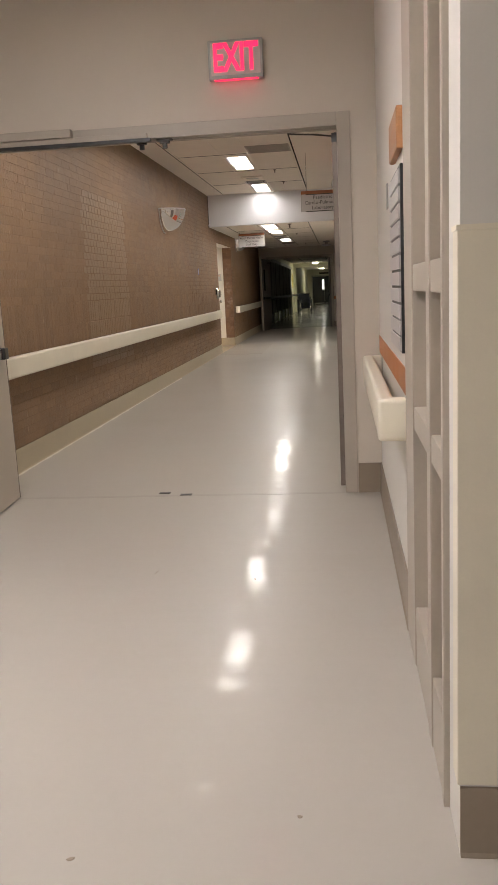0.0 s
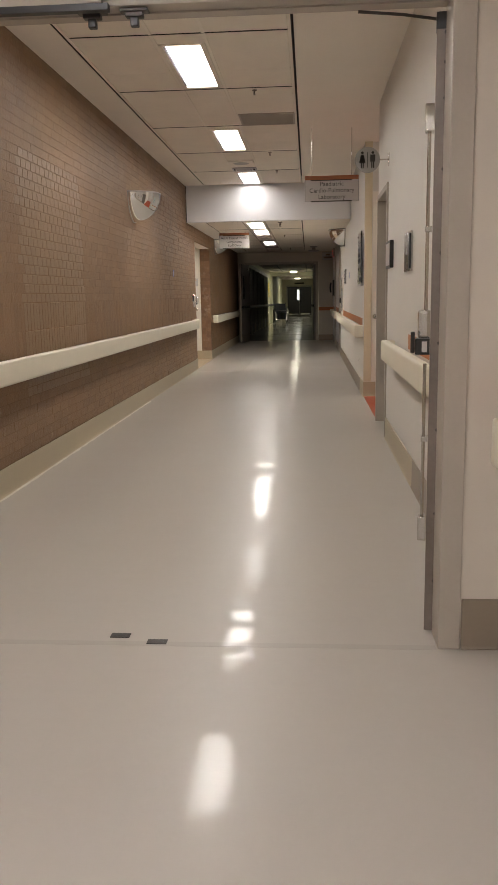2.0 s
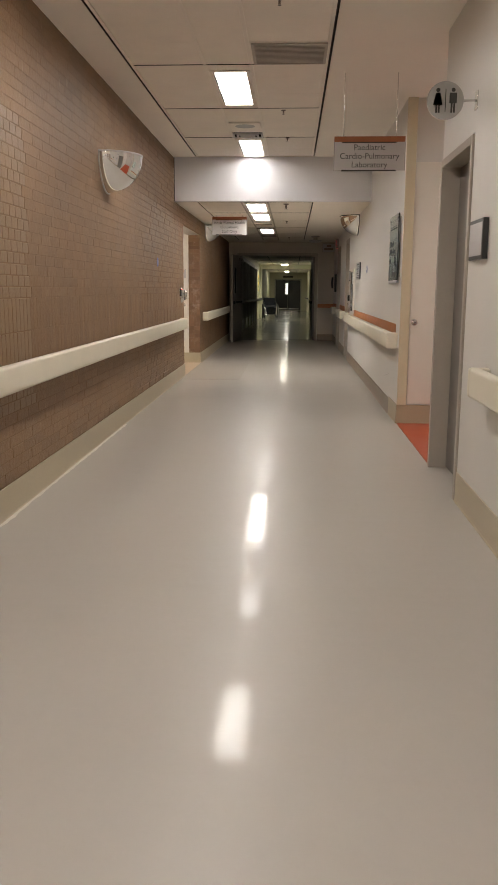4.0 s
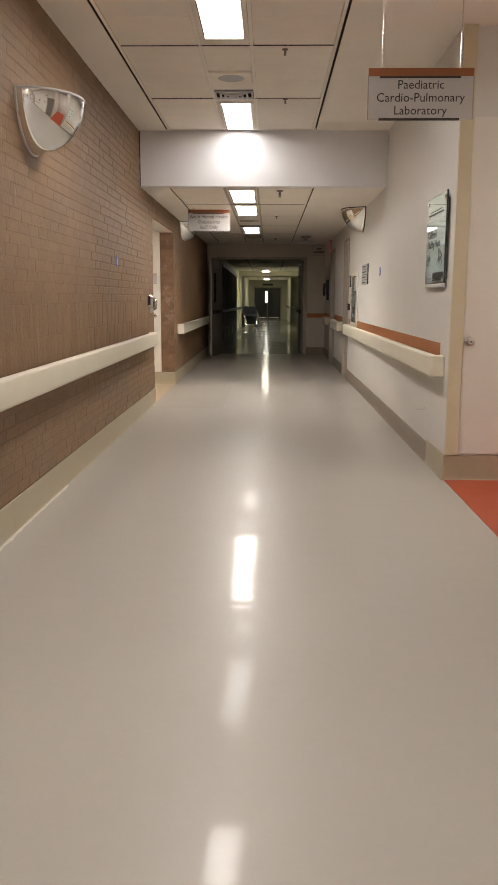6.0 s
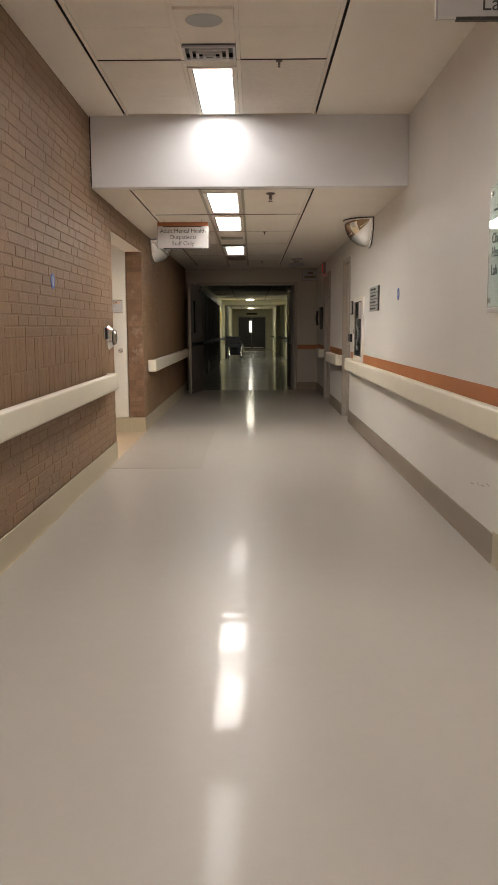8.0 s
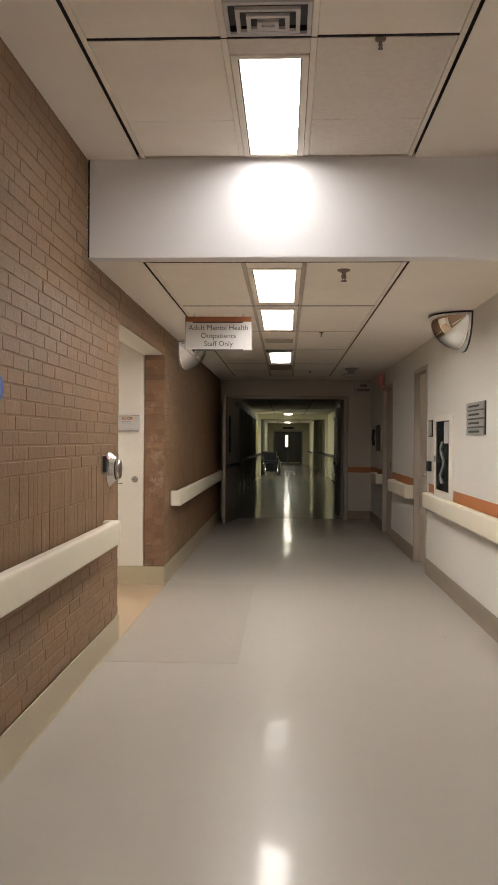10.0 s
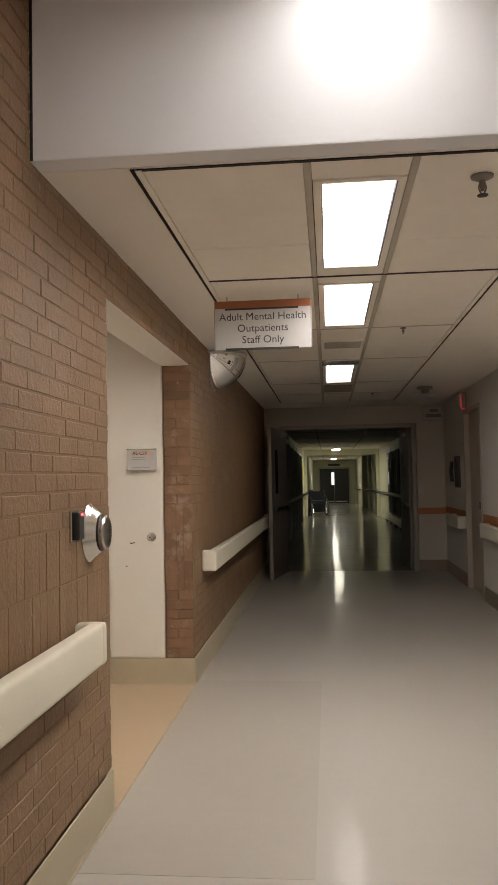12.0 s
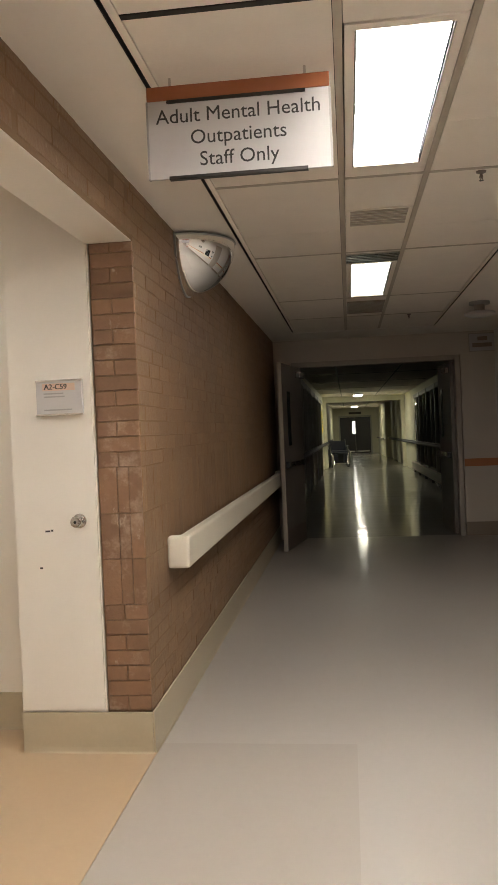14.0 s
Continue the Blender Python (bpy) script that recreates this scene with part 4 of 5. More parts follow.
np_ = thing("name_plate", "dark wall plate with four grey name strips", "sign", rw(17.16, 1.535))
part("back", boxes(((-0.012, -0.29, -0.125), (0, 0.29, 0.125)), bevel=0.003), M_BLACK, np_)
for i in range(4):
    z = 0.095 - 0.065 * i
    st = part("strip", boxes(((-0.02, -0.28, z - 0.027), (-0.010, 0.28, z + 0.027)), bevel=0.002), M_SIGNGREY, np_)
    part("text_line", boxes(((-0.0208, -0.15, z - 0.008), (-0.0198, 0.2, z + 0.008))), M_INK, st)
np2 = thing("wall_plate", "steel plate with a dark edge on the wall", "sign", rw(7.80, 1.485))
part("plate", boxes(((-0.02, -0.15, -0.125), (0, 0.15, 0.125)), bevel=0.004), M_CHROME, np2)
part("insert", boxes(((-0.024, -0.16, -0.11), (-0.012, -0.11, 0.11)), bevel=0.002), M_BLACK, np2)
part("boss", lathe([(0.02, -0.026), (0.022, -0.018)], 16, "x", (0, 0.0, 0)), M_SIGN, np2)
np3 = thing("room_plate", "small dark room plate beside the washroom door", "sign", rw(9.0, 1.525))
part("plate", boxes(((-0.03, -0.16, -0.105), (0, 0.16, 0.105)), bevel=0.004), M_BLACK, np3)
part("insert", boxes(((-0.032, -0.14, -0.085), (-0.03, 0.15, 0.085))), M_SIGN, np3)
np4 = thing("room_plate", "small dark room plate beside a door", "sign", rw(19.10, 1.485))
part("plate", boxes(((-0.012, -0.10, -0.085), (0, 0.10, 0.085)), bevel=0.003), M_BLACK, np4)
part("insert", boxes(((-0.014, -0.085, -0.07), (-0.012, 0.085, 0.07))), M_SIGNGREY, np4)
kp = thing("keypad", "small black keypad on the wall beside a door", "keypad", rw(19.15, 1.108))
part("body", boxes(((-0.032, -0.085, -0.05), (0, 0.085, 0.05)), bevel=0.006), M_BLACK, kp)
part("buttons", boxes(((-0.034, -0.05, -0.03), (-0.032, 0.05, 0.012))), M_DARKMETAL, kp)
for y, z in ((15.81, 1.53),):
    st = thing("blue_sticker", "round blue sticker on the painted wall", "sticker", rw(y, z))
    part("disc", lathe([(0.052, -0.003), (0.052, 0)], 28, "x"), M_BLUE, st)
    part("mark", lathe([(0.02, -0.0036), (0.02, -0.003)], 16, "x"), M_SIGN, st)
st = thing("blue_sticker", "round blue sticker on the brick wall", "sticker", pose(XL + 0.001, 14.05, 1.56))
part("disc", lathe([(0.052, 0), (0.052, 0.003)], 28, "x"), M_BLUE, st)
part("mark", boxes(((0.003, -0.012, -0.03), (0.0036, 0.012, 0.03))), M_SIGN, st)

cb = thing("extinguisher_cabinet", "white fire hose cabinet with a narrow dark window", "cabinet", rw(18.42, 1.19, -0.038))
W2, H2 = 0.45, 0.415
part("body", boxes(((-0.04, -W2, -H2), (0.0, W2, H2)), bevel=0.004), M_PANEL, cb)
WA, WB, WC, WD = -0.27, 0.33, -H2 + 0.125, H2 - 0.06
dr = part("door", boxes(((-0.052, -W2 + 0.02, -H2 + 0.02), (-0.04, WA, H2 - 0.02)), ((-0.052, WB, -H2 + 0.02), (-0.04, W2 - 0.02, H2 - 0.02)),
                        ((-0.052, WA, -H2 + 0.02), (-0.04, WB, WC)), ((-0.052, WA, WD), (-0.04, WB, H2 - 0.02))), M_PANEL, cb)
part("window", boxes(((-0.046, WA, WC), (-0.042, WB, WD))), M_DARKGLASS, dr, "dark glass")
part("window_bead", boxes(((-0.054, WA - 0.012, WC), (-0.045, WA, WD))), M_FRAME, dr)
part("window_bead", boxes(((-0.054, WB, WC), (-0.045, WB + 0.012, WD))), M_FRAME, dr)
part("hose", tube([(-0.05, 0.06 + 0.07 * math.sin(i * 0.5), -0.22 + 0.020 * i) for i in range(20)], 0.010), M_HOSE, cb, "grey hose")
part("notice", boxes(((-0.0535, WA + 0.01, 0.15), (-0.0525, WA + 0.22, WD - 0.01))), M_SIGN, dr, "white paper notice")
part("latch", boxes(((-0.058, W2 - 0.07, -0.03), (-0.052, W2 - 0.045, 0.03)), bevel=0.002), M_CHROME, dr)

ph = thing("wall_phone", "dark wall telephone with a hanging handset", "telephone", rw(23.55, 1.40))
part("base", boxes(((-0.05, -0.09, -0.2), (0, 0.09, 0.2)), bevel=0.01), M_DARKMETAL, ph)
part("handset", tube([(-0.09, 0.02, -0.12), (-0.105, 0.02, 0), (-0.09, 0.02, 0.13)], 0.022), M_BLACK, ph)
fs = thing("fire_sign", "pale wall sign with two rows of faded lettering", "sign", pose(0.03, YF - 0.002, 2.25))
part("board", boxes(((-0.15, -0.012, -0.105), (0.15, 0, 0.105)), bevel=0.003), M_SIGN, fs)
part("text_block", boxes(((-0.05, -0.0128, 0.02), (0.06, -0.012, 0.065))), M_COVEGREY, fs)
part("text_block", boxes(((-0.11, -0.0128, -0.055), (0.11, -0.012, -0.008))), M_COVEGREY, fs)
part("border", boxes(((-0.152, -0.014, -0.107), (-0.143, 0, 0.107)), ((0.143, -0.014, -0.107), (0.152, 0, 0.107)), ((-0.143, -0.014, 0.098), (0.143, 0, 0.107)), ((-0.143, -0.014, -0.107), (0.143, 0, -0.098))), M_FRAME, fs)

for y, z, l, turn in ((12.93, 0.395, 0.05, 8), (13.02, 0.378, 0.07, -6), (13.13, 0.362, 0.045, 12), (13.24, 0.349, 0.06, -4)):
    thing("wall_scuff", "faint grey scuff mark on the painted wall", "mark", rw(y, z, 0.0012) @ pose(0, 0, 0, turn, 0, 0), group="wall scuffs", kind="structure",
          bm=boxes(((0, 0, 0), (0.001, l, 0.007)), bevel=0.0004), material=M_SCUFF)

# ---- ceiling fittings ----
def sprinkler(x, y, z, size=0.55):
    s = thing("sprinkler", "small brass ceiling sprinkler head", "sprinkler", pose(x, y, z) @ Matrix.Scale(size, 4), group="sprinklers")
    part("escutcheon", lathe([(0.040, 0.006), (0.038, -0.004), (0.016, -0.014)], 20), M_EDGE, s, round_=True)
    part("body", lathe([(0.011, -0.01), (0.010, -0.035), (0.006, -0.05)], 12), M_EDGE, s, round_=True)
    for dx in (-0.013, 0.013):
        part("yoke", tube([(dx * 0.6, 0, -0.02), (dx, 0, -0.04), (dx * 0.3, 0, -0.062)], 0.003, 6), M_EDGE, s)
    part("deflector", lathe([(0.019, -0.064), (0.019, -0.067)], 14), M_DARKMETAL, s)


for x, y, z in ((-0.94, 9.64, ZU), (-0.95, 12.69, ZU), (-0.92, 14.13, ZU), (-0.94, 15.82, ZL), (-0.95, 18.67, ZL), (-0.93, 23.06, ZL)):
    sprinkler(x, y, z, 1.0 if y == 15.82 else 0.55)

sp = thing("ceiling_speaker", "white square ceiling speaker with a grey round grille", "speaker", pose((LX0 + LX1) / 2, 13.39, ZU))
part("plate", boxes(((-0.163, -0.158, -0.012), (0.163, 0.158, 0.04)), bevel=0.004), M_TILE, sp)
part("grille", lathe([(0.10, -0.014), (0.103, -0.0125)], 32), M_SIGNGREY, sp)
av = thing("air_diffuser", "stepped square ceiling air diffuser, pale enamel", "vent", pose((LX0 + LX1) / 2, 13.945, ZU))
part("backing", boxes(((-0.163, -0.122, 0.03), (0.163, 0.122, 0.045))), M_BLACK, av)
for i, (a, c) in enumerate(((0.163, 0.122), (0.12, 0.088), (0.08, 0.055), (0.04, 0.025))):
    z = -0.012 - 0.007 * i
    t = 0.016
    part("louvre", boxes(((-a, -c, z), (a, -c + t, z + 0.012)), ((-a, c - t, z), (a, c, z + 0.012)), ((-a, -c + t, z), (-a + t, c - t, z + 0.012)), ((a - t, -c + t, z), (a, c - t, z + 0.012))), M_SIGN, av)
rg = thing("return_grille", "grey slatted return air grille in the ceiling", "vent", pose(-0.885, 10.79, ZU))
part("frame", boxes(((-0.27, -0.26, -0.006), (0.27, -0.24, 0.006)), ((-0.27, 0.24, -0.006), (0.27, 0.26, 0.006)), ((-0.27, -0.24, -0.006), (-0.25, 0.24, 0.006)), ((0.25, -0.24, -0.006), (0.27, 0.24, 0.006))), M_FRAME, rg)
part("backing", boxes(((-0.25, -0.24, 0.0015), (0.25, 0.24, 0.0025))), M_DARKMETAL, rg)
for k in range(15):
    y = -0.23 + k * 0.031
    part("slat", boxes(((-0.25, y, -0.005), (0.25, y + 0.014, 0.0))), M_FRAME, rg)
lv = thing("air_diffuser", "slatted ceiling air vent next to a light", "vent", pose((LX0 + LX1) / 2, 20.285, ZL))
part("backing", boxes(((-0.163, -0.133, 0.02), (0.163, 0.133, 0.03))), M_BLACK, lv)
for k in range(6):
    part("slat", boxes(((-0.163, -0.133 + k * 0.047, -0.004), (0.163, -0.108 + k * 0.047, 0.008))), M_CHROME, lv)
lv = thing("air_grille", "dark square grille beside the last light", "vent", pose((LX0 + LX1) / 2, 22.42, ZL))
part("frame", boxes(((-0.16, -0.36, -0.004), (0.16, 0.36, 0.002)), bevel=0.001), M_COVEGREY, lv)
for k in range(14):
    part("slat", boxes(((-0.145, -0.335 + k * 0.048, -0.009), (0.145, -0.305 + k * 0.048, -0.003))), M_COVEGREY, lv)
lv = thing("air_grille", "grey slot grille between ceiling panels", "vent", pose((LX0 + LX1) / 2, 19.29, ZL))
part("frame", boxes(((-0.155, -0.16, -0.003), (0.155, 0.16, 0.003)), bevel=0.001), M_TILE, lv)
for k in range(6):
    part("slat", boxes(((-0.14, -0.145 + k * 0.05, -0.007), (0.14, -0.115 + k * 0.05, -0.002))), M_FRAME, lv)
sd = thing("smoke_detector", "round white ceiling smoke detector", "smoke detector", pose(-0.36, 22.5, ZL))
part("base", lathe([(0.09, 0.0), (0.09, -0.025), (0.075, -0.03)], 24), M_SIGNGREY, sd, round_=True)
part("neck", lathe([(0.045, -0.03), (0.045, -0.085)], 20), M_FRAME, sd, round_=True)
part("dome", lathe([(0.10, -0.085), (0.135, -0.095), (0.135, -0.115), (0.09, -0.135), (0.03, -0.14)], 28), M_SIGN, sd, round_=True)

# ---- entry screen, corner guard, directory ----
sc = thing("glazed_screen", "taupe steel framed screen with recessed panels", "screen", pose(0.175, 2.0, 0))
for y0, y1 in ((0.0, 0.03), (0.26, 0.335), (0.74, 1.02)):
    part("post", boxes(((-0.012, y0, 0.0), (0.10, y1, 2.2)), bevel=0.004), M_FRAME, sc)
for z0, z1 in ((0.0, 0.205), (0.79, 0.862), (1.215, 1.292), (2.12, 2.2)):
    for y0, y1 in ((0.03, 0.26), (0.335, 0.74)):
        part("rail", boxes(((-0.008, y0, z0), (0.10, y1, z1)), bevel=0.004), M_FRAME, sc)
for y0, y1 in ((0.03, 0.26), (0.335, 0.74)):
    part("panel", boxes(((0.055, y0, 0.205), (0.075, y1, 2.12))), M_LEAF, sc)
    part("bead", boxes(((0.035, y0, 0.205), (0.055, y0 + 0.014, 2.12))), M_FRAME, sc)
    part("bead", boxes(((0.035, y1 - 0.014, 0.205), (0.055, y1, 2.12))), M_FRAME, sc)
cg = thing("corner_guard", "cream vinyl corner guard on the wall end", "corner guard", pose(0.178, 1.84, 0.17))
part("shell", boxes(((-0.006, -0.006, 0), (0.078, 0.0, 1.165)), ((-0.006, 0.0, 0), (0.0, 0.06, 1.165)), bevel=0.002), M_RAIL, cg)
part("cap", boxes(((-0.008, -0.008, 1.165), (0.080, 0.062, 1.175))), M_RAIL, cg)
cove("baseboard_wall_end", pose(0.262, 1.838, 0, 0, 0, 90), 0.084, M_COVEGREY, 0.165)
db = thing("directory_board", "wall directory with pale name strips on black", "directory", pose(0.175, 3.36, 1.315))
part("back", boxes(((-0.015, -0.25, -0.32), (0, 0.25, 0.32)), bevel=0.002), M_BLACK, db)
for k in range(11):
    part("slat", boxes(((-0.022, -0.24, -0.313 + 0.057 * k), (-0.015, 0.24, -0.266 + 0.057 * k)), bevel=0.002), M_SIGN, db, "pale name strip")
op = thing("wall_tag", "small grey oblong tag on the entry wall", "plate", pose(0.175, 4.05, 1.62))
part("plate", boxes(((-0.008, -0.03, -0.055), (0, 0.03, 0.055)), bevel=0.003), M_SIGNGREY, op)
wp = thing("wooden_plaque", "small orange wooden plaque above the directory", "plaque", pose(0.175, 3.33, 1.755))
part("board", boxes(((-0.025, -0.20, -0.07), (0, 0.20, 0.07)), bevel=0.008), M_WOOD, wp)

# ---- far doors and ramp corridor ----
for n, at, label in (("door_leaf_far_left", pose(EX0 + 0.005, YF - 0.02, 0, 0, 0, 171.0), "dark grey door leaf swung open towards the corridor"),
                          ("door_leaf_far_right", pose(EX1 - 0.002, YF + 0.10, 0, 0, 0, 2.0), "dark door leaf held open into the ramp corridor")):
    leaf = thing(n, label, "door", at, kind="structure")
    part("panel", boxes(((-0.045, 0, 0.012), (0, 0.98, EZ - 0.01)), bevel=0.003), M_DARKLEAF, leaf)
    part("vision_pane", boxes(((-0.048, 0.62, 1.15), (0.003, 0.76, 1.75))), M_DARKGLASS, leaf, "narrow wired-glass pane")
    push_bar(leaf, 0.1, 0.88, 0.94, -1)
    part("edge_plate", boxes(((-0.046, 0.98, 0.012), (0.001, 0.984, EZ - 0.01))), M_LEAF, leaf)
    part("closer", boxes(((-0.10, 0.05, EZ - 0.14), (-0.045, 0.30, EZ - 0.07)), bevel=0.006), M_CHROME, leaf)
    part("kick_plate", boxes(((-0.047, 0.03, 0.03), (0.002, 0.95, 0.24))), M_EDGE, leaf)

fc = pose(0, YF, 2.385)
structure("ceiling_far", "panelled ceiling of the ramp corridor", "ceiling", [((-2.6, 0.12, 0.0), (1.2, 42.5, 0.1))], M_TILE, fc)
for k in range(14):
    structure("trim_far_tee", "grey ceiling tee", "trim", [((-2.5, 0.6 + 3.0 * k, -0.006), (1.0, 0.63 + 3.0 * k, 0.0))], M_MULLION, fc)
for x in (-1.75, -0.6):
    structure("trim_far_tee", "grey ceiling tee", "trim", [((x, 0.2, -0.007), (x + 0.03, 42, -0.001))], M_MULLION, fc)
FXL, FXR, FY1 = -2.41, 0.41, 37.15
structure("wall_far_left", "dull yellow painted wall of the ramp corridor", "wall", [((FXL - 0.1, 0.12, -0.2), (FXL, FY1, 2.8))], M_FARWALL, FAR)
structure("wall_far_right", "dull yellow painted wall of the ramp corridor", "wall", [((FXR, 0.12, -0.2), (FXR + 0.1, FY1, 2.8))], M_FARWALL, FAR)
structure("wall_far_step", "dull yellow wall stepping in near the end doors", "wall", [((0.16, 28.5, -0.2), (FXR, FY1, 2.8))], M_FARWALL, FAR)
structure("wall_far_end", "dull yellow end wall of the ramp corridor", "wall", [((FXL - 0.1, FY1, -0.2), (FXR + 0.1, FY1 + 0.1, 2.8))], M_FARWALL, FAR)


def far_window(x, y, side):
    w = thing("window_far", "dark night window with pale mullions", "window", FAR @ pose(x, y, 0), group="ramp corridor windows", kind="structure")
    s = side
    part("pane", boxes(((0, -0.95, 0.35), (s * 0.012, 0.95, 2.15))), M_DARKGLASS, w)
    part("lower_panel", boxes(((0, -0.95, 0.02), (s * 0.02, 0.95, 0.34))), M_FARDARK, w)
    part("mullion", boxes(((0, -1.05, 0.0), (s * 0.07, -0.95, 2.25)), bevel=0.004), M_MULLION, w)
    part("mullion", boxes(((0, -0.03, 0.34), (s * 0.05, 0.03, 2.15)), bevel=0.004), M_MULLION, w)
    part("head", boxes(((0, -0.95, 2.15), (s * 0.06, 0.95, 2.25)), bevel=0.004), M_MULLION, w)
    return w


for i in range(7):
    far_window(FXL + 0.001, 1.4 + 2.0 * i, 1)
far_window(FXL + 0.001, 15.4, 1)
for i in range(7):
    far_window(FXR - 0.001, 1.4 + 2.0 * i, -1)
for x, s in ((FXL, 1), (FXR, -1)):
    hr = thing("ramp_handrail", "dark timber ramp handrail on steel brackets", "handrail", FAR @ pose(x, 0, 0), group="ramp handrails")
    part("rail", tube([(s * 0.11, 1.3, 0.88), (s * 0.11, 28.3, 0.88)], 0.034, 10), M_RUBBER, hr, round_=True)
    part("grip", tube([(s * 0.11, 1.3, 0.925), (s * 0.11, 28.3, 0.925)], 0.020, 8), M_RUBBER, hr, "dark timber grip", round_=True)
    for k in range(11):
        part("bracket", tube([(s * 0.005, 1.6 + 2.4 * k, 0.84), (s * 0.08, 1.6 + 2.4 * k, 0.84), (s * 0.10, 1.6 + 2.4 * k, 0.88)], 0.008, 6), M_CHROME, hr)
ht = thing("baseboard_heater", "pale enamelled heater along the ramp wall", "heater", FAR @ pose(FXR - 0.004, 0, 0))
part("case", boxes(((-0.11, 4, 0.10), (-0.022, 15, 0.30)), bevel=0.01), M_RAIL, ht)
for k in range(7):
    part("foot", boxes(((-0.09, 4.2 + 1.7 * k, 0.0), (-0.03, 4.26 + 1.7 * k, 0.1))), M_DARKMETAL, ht)


hr = thing("ramp_handrail", "dark timber ramp handrail near the end doors", "handrail", FAR @ pose(0.16, 0, 0), group="ramp handrails")
part("rail", tube([(-0.11, 28.7, 0.88), (-0.11, 36.4, 0.88)], 0.034, 10), M_RUBBER, hr, round_=True)
for k in range(4):
    part("bracket", tube([(-0.005, 29.2 + 2.2 * k, 0.82), (-0.09, 29.2 + 2.2 * k, 0.82), (-0.11, 29.2 + 2.2 * k, 0.86)], 0.008, 6), M_CHROME, hr)


def far_door():
    d = thing("door_far_end", "dark double doors with a lit vision slot", "door", FAR @ pose(-1.15, FY1 - 0.001, 0), kind="structure")
    for s in (-1, 1):
        lf = part("leaf", boxes(((s * 0.005, -0.05, 0.01), (s * 0.86, 0, 2.08)), bevel=0.003), M_FARDARK, d)
        part("kick_plate", boxes(((s * 0.08, -0.053, 0.09), (s * 0.75, -0.05, 0.16))), M_CHROME, lf)
    part("vision_slot", boxes(((-0.17, -0.053, 1.12), (0.0, -0.05, 1.86))), glowing("lit_window", (1.0, 0.98, 0.9), 0.8), d, "lit narrow window")
    part("frame", boxes(((-0.93, -0.06, 0), (-0.87, 0, 2.16)), ((0.87, -0.06, 0), (0.93, 0, 2.16)), ((-0.93, -0.06, 2.1), (0.93, 0, 2.16))), M_MULLION, d)
    s = thing("overhead_sign", "dark sign over the end doors", "sign", FAR @ pose(-1.15, FY1 - 0.001, 2.31))
    part("board", boxes(((-0.35, -0.04, -0.06), (0.35, 0, 0.06)), bevel=0.004), M_DARKMETAL, s)


far_door()
for y, s in ((17.05, 0.5), (32.05, 0.5)):
    t = thing("ceiling_light", "ramp corridor ceiling light, glowing", "light", fc @ pose(-1.2, y, -0.03), group="ramp corridor lights")
    part("body", boxes(((-0.16, -0.61, -0.02), (0.16, 0.61, 0.028)), bevel=0.004), M_MULLION, t)
    part("diffuser", boxes(((-0.135, -0.585, -0.035), (0.135, 0.585, -0.021))), M_LENSFAR, t, "glowing diffuser")
structure("bulkhead_far", "pale bulkhead with pilasters across the ramp corridor", "bulkhead", [((FXL, 18.85, 2.30), (FXR, 19.1, 2.8)), ((FXL, 18.85, 0), (FXL + 0.12, 19.1, 2.30)), ((FXR - 0.12, 18.85, 0), (FXR, 19.1, 2.30))], M_FARWALL, FAR)
for y in (22.0, 25.0):
    structure("trim_far_pilaster", "pale pilaster on the ramp corridor wall", "trim", [((FXR - 0.10, y, 0), (FXR, y + 0.25, 2.7))], M_FARWALL, FAR)
yn = thing("yellow_notice", "yellow notice on the ramp corridor wall", "notice", FAR @ pose(FXL, 17.5, 1.62))
part("sheet", boxes(((0.001, -0.35, -0.35), (0.006, 0.35, 0.35))), M_YELLOW, yn)
for k in range(4):
    part("text_line", boxes(((0.006, -0.25, 0.18 - 0.12 * k), (0.007, 0.25, 0.22 - 0.12 * k))), M_INK, yn)


